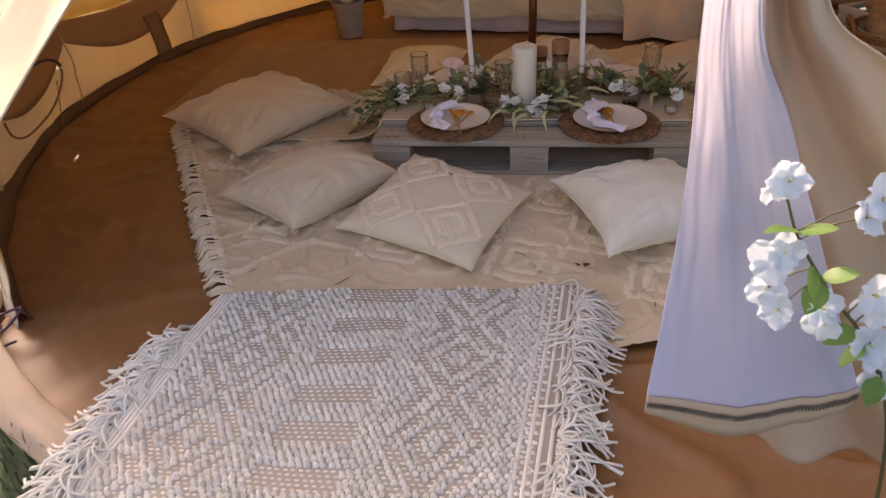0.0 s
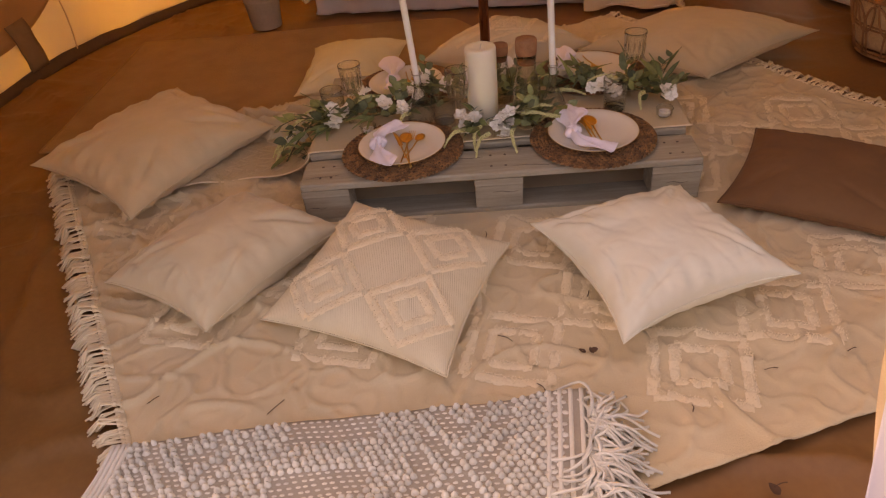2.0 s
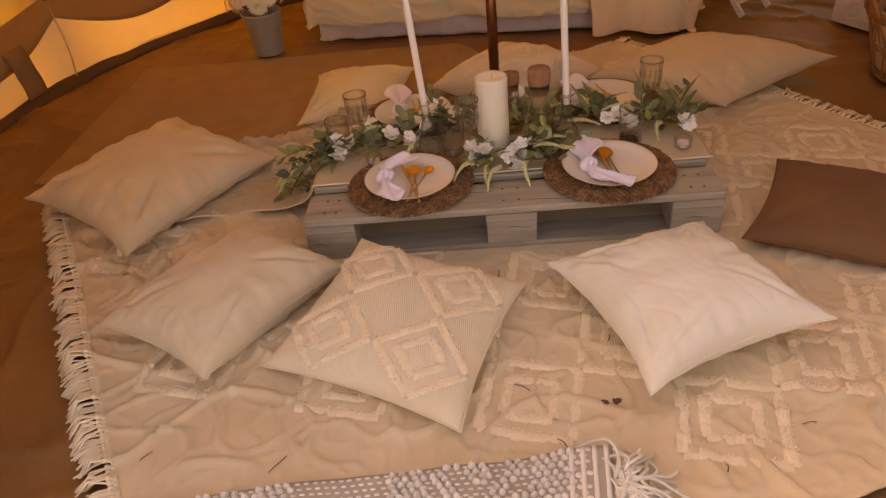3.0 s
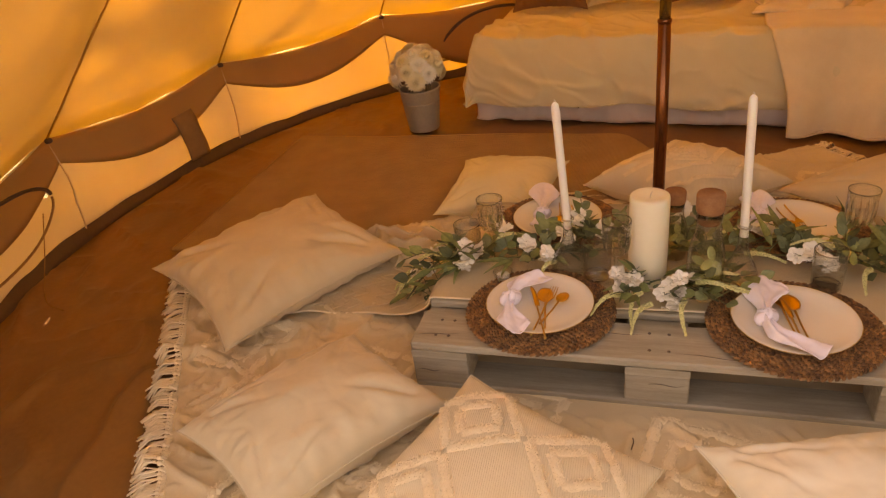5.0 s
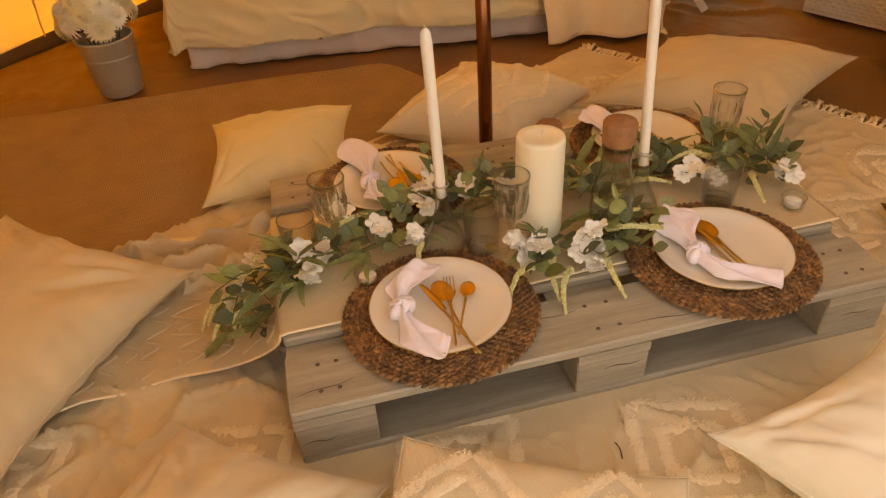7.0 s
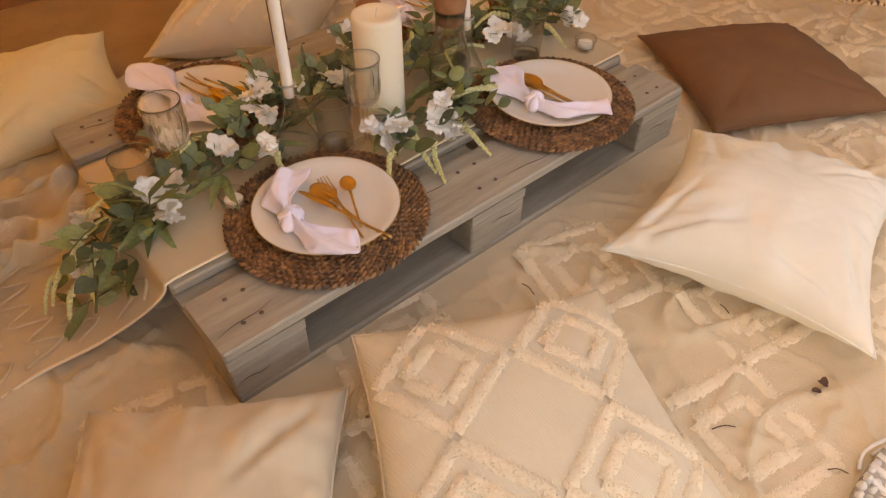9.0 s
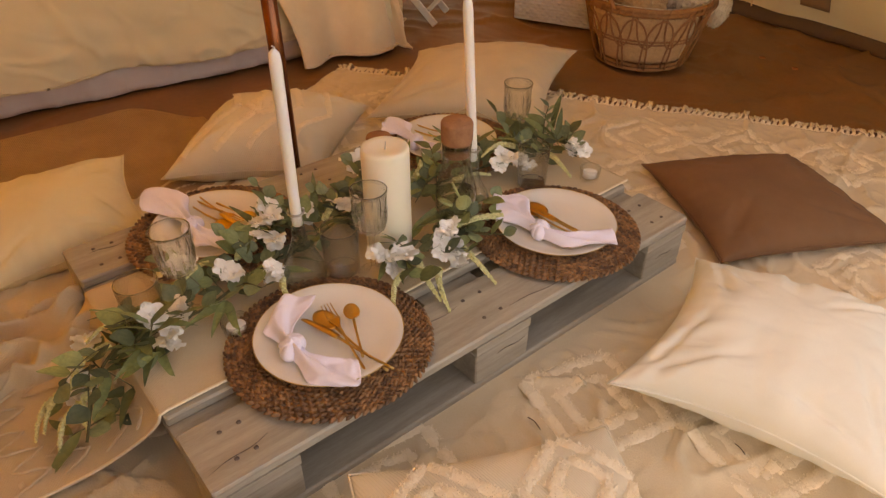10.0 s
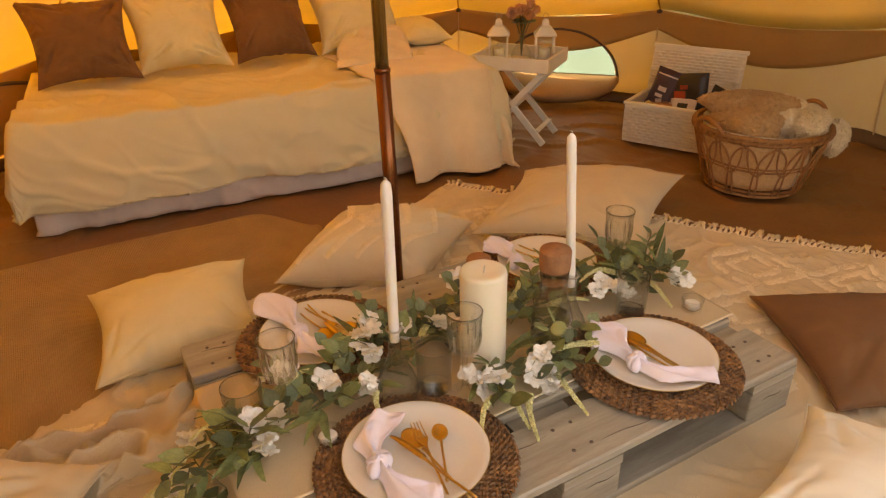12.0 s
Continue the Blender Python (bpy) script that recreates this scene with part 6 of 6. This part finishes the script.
def build_basket():
    ob = thing("wicker_basket", "round open wicker basket with looped sides and two handles", "basket", BK)
    def ring(r, z, w=0.006, n=40):
        return [(r * math.cos(2 * math.pi * k / n), r * math.sin(2 * math.pi * k / n), z + w * 0.1 * math.sin(k * 5)) for k in range(n)]
    for name, r, z, t in (("base_ring", 0.195, 0.006, 0.008), ("base_ring", 0.200, 0.024, 0.006), ("hoop", 0.232, 0.125, 0.004), ("hoop", 0.238, 0.14, 0.004), ("rim", 0.268, 0.255, 0.010), ("rim", 0.270, 0.272, 0.011)):
        part(name, Geo().tube(ring(r, z), t, 7, closed=True), M_WICKER, ob)
    part("rim_wrap", Geo().tube([((0.270 + 0.013 * math.cos(k * 0.9)) * math.cos(2 * math.pi * k / 420), (0.270 + 0.013 * math.cos(k * 0.9)) * math.sin(2 * math.pi * k / 420), 0.264 + 0.018 * math.sin(k * 0.9)) for k in range(420)], 0.0035, 4, closed=True), M_WICKER, ob)
    n = 14
    for k in range(n):
        a0 = 2 * math.pi * k / n
        for flip, za, zb, wd in ((0, 0.012, 0.235, 1.25), (1, 0.255, 0.11, 0.85)):
            pts = []
            for j in range(17):
                t = j / 16
                a = a0 - math.pi / n * wd * math.cos(math.pi * t) + (math.pi / n if flip else 0)
                z = za + (zb - za) * math.sin(math.pi * t) ** 0.8
                r = 0.197 + 0.072 * z / 0.26 + 0.004
                pts.append((r * math.cos(a), r * math.sin(a), z))
            part("loop", Geo().tube(pts, 0.0042, 6), M_WICKER, ob)
    part("base", Geo().lathe([(0, 0.01), (0.19, 0.01), (0.193, 0.005)], 32), M_WICKER, ob)
    for a in (radians(171), radians(351)):
        c = Vector((0.272 * math.cos(a), 0.272 * math.sin(a), 0.268))
        s = Vector((-math.sin(a), math.cos(a), 0))
        part("handle", Geo().tube([c + s * 0.075 * math.cos(t) + Vector((0.02 * math.cos(a) * math.sin(t), 0.02 * math.sin(a) * math.sin(t), 0.06 * math.sin(t))) for t in [math.pi * k / 14 for k in range(15)]], 0.010, 8), M_WICKER, ob)
    def fill(u, v):
        a = 2 * math.pi * u
        z = 0.03 + 0.25 * v
        r = (0.190 + 0.066 * z / 0.26) * (0.93 + 0.05 * nz(math.cos(a) * 3, math.sin(a) * 3, v * 3))
        return (r * math.cos(a), r * math.sin(a), z)
    inner = thing("fleece_blanket", "cream fleece blanket stuffed in the basket, one corner hanging out", "blanket", BK)
    part("folded_body", Geo().grid(60, 16, fill, wrap=True), M_FUR2, inner)
    def lump(c, s, seed, turn):
        def f(u, v):
            a, p = 2 * math.pi * u, math.pi * v
            k = 1 + 0.20 * nz(math.cos(a) * 2, math.sin(a) * 2, v * 3 + seed) + 0.08 * nz(math.cos(a) * 9, math.sin(a) * 9, v * 12 + seed) + 0.055 * nz(math.cos(a) * 24, math.sin(a) * 24, v * 30 + seed)
            return (s[0] * k * math.sin(p) * math.cos(a), s[1] * k * math.sin(p) * math.sin(a), s[2] * k * math.cos(p))
        return Geo().grid(130, 80, f, wrap=True, m=pose(*c, 0, 0, turn))
    def fuzz(g, n, seed, material, parent):
        """Short curly fibres all over a fold."""
        r = random.Random(seed)
        f = Geo()
        c = sum((Vector(p) for p in g.v), Vector()) / len(g.v)
        for k in range(n):
            p = Vector(r.choice(g.v))
            o = (p - c).normalized()
            d = (o + Vector((r.gauss(0, 0.7), r.gauss(0, 0.7), r.gauss(0, 0.7)))).normalized() * r.uniform(0.004, 0.009)
            w = d.cross(Vector((r.uniform(-1, 1), r.uniform(-1, 1), r.uniform(-1, 1)))).normalized() * 0.0022
            e = p + d * 0.6 + o * 0.002
            f.add([p - w, p + w, e + w, e - w, p + d + w * 0.6, p + d - w * 0.6], [(0, 1, 2, 3), (3, 2, 4, 5)])
        tagged(part("fuzz", f, material, parent), kind="stuff")
    part("fold", lump((0.10, -0.03, 0.28), (0.13, 0.13, 0.085), 1, 0), M_FUR2, inner)
    part("fold", lump((0.10, -0.15, 0.275), (0.13, 0.08, 0.070), 2, 30), M_FUR2, inner)
    part("hanging_corner", lump((0.22, -0.20, 0.215), (0.06, 0.05, 0.075), 3, 0), M_FUR2, inner)
    tan = thing("fleece_blanket", "tan teddy fleece blanket rolled in the basket", "blanket", BK)
    part("roll", lump((-0.075, 0.02, 0.285), (0.13, 0.19, 0.085), 4, -24), M_FUR1, tan)
    part("roll", lump((-0.03, 0.05, 0.345), (0.19, 0.075, 0.052), 5, -48), M_FUR1, tan)
    for g, n, sd, mt, own in ((lump((0.10, -0.03, 0.28), (0.13, 0.13, 0.085), 1, 0), 5000, 1, M_FUR2, inner), (lump((0.10, -0.15, 0.275), (0.13, 0.08, 0.070), 2, 30), 5000, 2, M_FUR2, inner), (lump((0.22, -0.20, 0.215), (0.06, 0.05, 0.075), 3, 0), 2500, 3, M_FUR2, inner), (lump((-0.075, 0.02, 0.285), (0.13, 0.19, 0.085), 4, -24), 7000, 4, M_FUR1, tan), (lump((-0.03, 0.05, 0.345), (0.19, 0.075, 0.052), 5, -48), 7000, 5, M_FUR1, tan)):
        fuzz(g, n, sd, mt, own)
    def front(u, v):
        a = radians(160) + radians(104) * u
        z = 0.04 + 0.20 * v
        r = (0.192 + 0.066 * z / 0.26) * (1.01 + 0.03 * nz(math.cos(a) * 4, math.sin(a) * 4, v * 3))
        return (r * math.cos(a), r * math.sin(a), z)
    part("tucked_side", Geo().grid(40, 12, front), M_FUR1, tan, solid=0.008)


build_basket()


# ---- doorway: curtain, flap and blossom ----
def lerp3(P, s):
    k = min(int(s * (len(P) - 1)), len(P) - 2)
    return Vector(P[k]).lerp(Vector(P[k + 1]), s * (len(P) - 1) - k)


CL = spline([(0.235, -1.36, 2.0), (0.235, -1.36, 1.40), (0.238, -1.36, 0.985), (0.240, -1.41, 0.75), (0.224, -1.47, 0.58), (0.198, -1.55, 0.42)], 40)
CR = spline([(0.262, -1.48, 2.0), (0.262, -1.49, 1.40), (0.270, -1.50, 1.02), (0.330, -1.52, 0.86), (0.43, -1.53, 0.63), (0.515, -1.53, 0.44)], 40)


def curtain(u, v):
    p = lerp3(CL, v).lerp(lerp3(CR, v), u)
    k = 0.006 * (1 - 0.3 * smooth01(0.6, 1, v))
    off = k * math.sin(u * 10 + 1.2 * math.sin(v * 4) + 3 * u * v) + 0.006 * nz(u * 4, v * 5, 2) + 0.004 * nz(u * 14, v * 9, 5)
    sag = -0.035 * math.sin(math.pi * u) * smooth01(0.85, 1.0, v)
    return Vector((p.x, p.y + off, p.z + sag))


cur = thing("door_curtain", "sheer white voile lining of the tied-back doorway flap", "curtain")
part("voile", Geo().grid(70, 110, curtain), M_SHEER, cur, solid=0.0015)
part("hem_band", Geo().grid(70, 5, lambda u, v: curtain(u, 1) + Vector((0, -0.003, 0.004 - 0.036 * v - 0.03 * v * math.sin(math.pi * u)))), M_FLAP, cur, "canvas hem", solid=0.003)
part("zip", Geo().tube([curtain(k / 60, 1) + Vector((0, -0.007, -0.010 - 0.004 * math.sin(math.pi * k / 60))) for k in range(61)], 0.0025, 4), M_ZIP, cur, "metal zip")
tooth = Geo().box((0, 0, 0), (0.0022, 0.004, 0.008)).mesh("tooth", M_ZIP, False)
for k in range(70):
    part("tooth", tooth, None, cur, at=Matrix.Translation(curtain((k + 0.5) / 70, 1) + Vector((0, -0.009, -0.010 - 0.004 * math.sin(math.pi * k / 70)))))

FT = spline([(0.245, -1.31, 2.1), (0.25, -1.31, 1.4), (0.27, -1.31, 1.0), (0.29, -1.34, 0.70), (0.32, -1.42, 0.42), (0.35, -1.45, 0.24)], 40)
FR = spline([(0.275, -1.44, 2.1), (0.30, -1.44, 1.4), (0.352, -1.45, 1.02), (0.47, -1.51, 0.90), (0.78, -1.48, 0.55), (1.10, -1.30, 0.02)], 40)


def flap(u, v):
    p = lerp3(FT, v).lerp(lerp3(FR, v), u)
    k = 0.014 + 0.016 * v
    off = k * math.sin(u * 19 + 2 * math.sin(v * 3)) * (1 - 0.3 * u) + 0.014 * nz(u * 4, v * 5, 12)
    z = p.z - 0.12 * math.sin(math.pi * u) * 0.4 * smooth01(0.7, 1, v)
    return Vector((p.x + 0.3 * off, p.y + off, max(z, 0.012)))


tagged(part("door_1", Geo().grid(90, 90, flap), M_FLAP, solid=0.003), "tan canvas doorway flap gathered and tied back", "tent door", kind="structure")


def build_blossom():
    ob = thing("blossom_branch", "artificial white blossom branch with green leaves at the doorway", "flowers")
    r = random.Random(2)
    petals = Geo()
    for k in range(5):
        a = k * 2 * math.pi / 5
        sc = (1.15, 0.9, 1.0, 0.85, 1.05)[k]
        def f(u, v):
            s = v * 2 - 1
            w = 0.019 * sc * math.sin(math.pi * min(0.10 + u * 0.78, 1)) ** 0.7
            return (s * w, 0.004 + 0.032 * sc * u, 0.016 * u + 0.004 * math.sin(s * 4 + k) * u - 0.006 * u * u * s * s)
        petals.grid(7, 7, f, m=Matrix.Rotation(a, 4, "Z"))
    pm = petals.mesh("petals", mat("blue_white_petal", (0.80, 0.86, 0.90), (0.74, 0.82, 0.86), 0.7, 60, 200, 0.1, 0.0004, trans=0.35))
    cen = Geo().lathe([(0, 0.012), (0.003, 0.010), (0.003, 0.002), (0, 0)], 6).mesh("flower_centre", M_CATKIN)
    main = spline([(0.62, -1.58, -0.03), (0.54, -1.60, 0.40), (0.45, -1.63, 0.60), (0.38, -1.63, 0.69), (0.325, -1.63, 0.77), (0.300, -1.63, 0.825)], 30)
    part("branch", Geo().tube(main, lambda t: 0.0035 - 0.002 * t, 6), M_STEM, ob)
    GREEN = mat("fresh_leaf", (0.16, 0.30, 0.07), (0.10, 0.21, 0.045), 0.5, 30, 150, rnd=0.2, trans=0.3)
    lf = leaf_mesh("leaf", 0.045, 0.015, 0.75, GREEN)
    for x, z, yaw in ((0.284, 0.838, 0), (0.298, 0.846, 2), (0.312, 0.752, 0), (0.300, 0.738, 1), (0.306, 0.692, 2), (0.318, 0.672, 1), (0.371, 0.672, 0), (0.380, 0.650, 2), (0.391, 0.803, 1), (0.406, 0.822, 0), (0.432, 0.690, 0), (0.444, 0.664, 2), (0.446, 0.614, 1), (0.458, 0.600, 0), (0.482, 0.546, 2)):
        p = Vector((x, -1.635 + r.uniform(-0.01, 0.01), z))
        near = min(main, key=lambda q: (q - p).length)
        part("twig", Geo().tube(spline([near, near.lerp(p, 0.5) + Vector((0, 0, 0.006)), p], 6), 0.0012, 4), M_STEM, ob)
        d = Vector((r.uniform(-0.8, 0.4), -0.9, r.uniform(-0.1, 0.8)))
        q = d.to_track_quat("Z", "Y").to_matrix().to_4x4()
        fl = part("petals", pm, None, ob, at=Matrix.Translation(p) @ q @ Matrix.Rotation(yaw, 4, "Z") @ Matrix.Scale(r.uniform(0.60, 0.76), 4))
        part("flower_centre", cen, None, fl)
    for x, z, dx, dz in ((0.318, 0.785, -1, 0.1), (0.320, 0.78, 0.9, 0.4), (0.345, 0.735, 0.2, -1), (0.365, 0.71, -0.4, -1), (0.36, 0.715, 1, 0.5), (0.42, 0.64, -1, -0.4), (0.44, 0.615, -0.8, -0.8), (0.47, 0.56, -0.2, -1)):
        part("leaf", lf, None, ob, at=aim((x, -1.635, z), (dx, -0.4, dz), r.uniform(-0.5, 0.5)))


build_blossom()


# ---- small litter, grass ----
def twig(x, y, ln, ang, z=0.02):
    d = Vector((math.cos(ang), math.sin(ang), 0)) * ln / 2
    c = Vector((x, y, z))
    tagged(part("twig", Geo().tube(spline([c - d, c + Vector((0.003, 0.002, 0.002)), c + d], 6), 0.0012, 4), M_TWIG), "tiny dry twig lying on the rug", "twig", "twigs")


for x, y, ln, ang in ((-0.85, -0.70, 0.03, 0.8), (0.36, -0.80, 0.018, 1.4), (-0.02, -0.56, 0.04, -0.6), (-0.55, -0.74, 0.05, 0.9), (0.14, -0.80, 0.03, 2.0), (-0.62, -0.42, 0.03, 0.5), (0.56, -0.70, 0.03, 0.1), (0.20, -0.42, 0.035, 1.2), (-0.05, -0.14, 0.035, 1.5), (0.75, -0.66, 0.025, 0.4), (-0.75, -0.83, 0.03, 0.1), (0.05, -0.72, 0.03, 2.2), (0.47, -0.99, 0.03, 0.3)):
    twig(x, y, ln, ang, cream_z(x, y) + 0.006)
dl = thing("dead_leaf", "small curled dark brown dead leaf on the rug", "leaf", pose(0.172, -0.628, cream_z(0.172, -0.628) + 0.004))
DEAD = leaf_mesh("blade", 0.028, 0.010, 0.8, M_TWIG, 0.8)
for k, (x, y, a) in enumerate(((-0.012, 0.0, 60), (0.004, 0.004, -70), (0.012, -0.006, 20))):
    part("blade", DEAD, None, dl, at=pose(x * 0.7, y * 0.7, 0.003, 8, 10, a) @ Matrix.Scale(0.7, 4))
dl2 = thing("dead_leaf", "small dead leaf on the groundsheet", "leaf", pose(0.47, -1.00, 0.006))
part("blade", DEAD, None, dl2, at=pose(0, 0, 0.002, 8, 0, 30))
M_SCRAP = mat("orange_scrap", (0.45, 0.16, 0.06), None, 0.7, 20, 100)
for x, y in ((2.09, 0.63), (2.08, 0.48)):
    tagged(part("paper_scrap", Geo().grid(6, 4, lambda u, v: ((u - 0.5) * 0.04, (v - 0.5) * 0.022, 0.006 + 0.004 * math.sin(u * 5))), M_SCRAP, at=pose(x, y, 0.004, 0, 0, 30), solid=0.001), "small orange scrap lying on the groundsheet", "scrap", "scraps")


def build_grass():
    g = Geo()
    r = random.Random(6)
    for k in range(15000):
        x, y = r.uniform(-2.2, 1.6), r.uniform(-2.3, -0.7)
        if math.hypot(x - CX, y - CY) < rim(math.atan2(y - CY, x - CX)) + 0.13:
            continue
        a, h, lean = r.uniform(0, 6.28), r.uniform(0.025, 0.06), r.uniform(0.1, 0.7)
        w = Vector((-math.sin(a), math.cos(a), 0)) * 0.0016
        d = Vector((math.cos(a), math.sin(a), 0)) * h * lean
        b = Vector((x, y, -0.03))
        m = b + d * 0.35 + Vector((0, 0, h * 0.6))
        t = b + d + Vector((0, 0, h))
        g.add([b - w, b + w, m + w, m - w, t], [(0, 1, 2, 3), (3, 2, 4)])
    tagged(part("grass_blades", g, M_GRASS), "short green grass blades at the tent's doorway", "grass", kind="stuff")


build_grass()
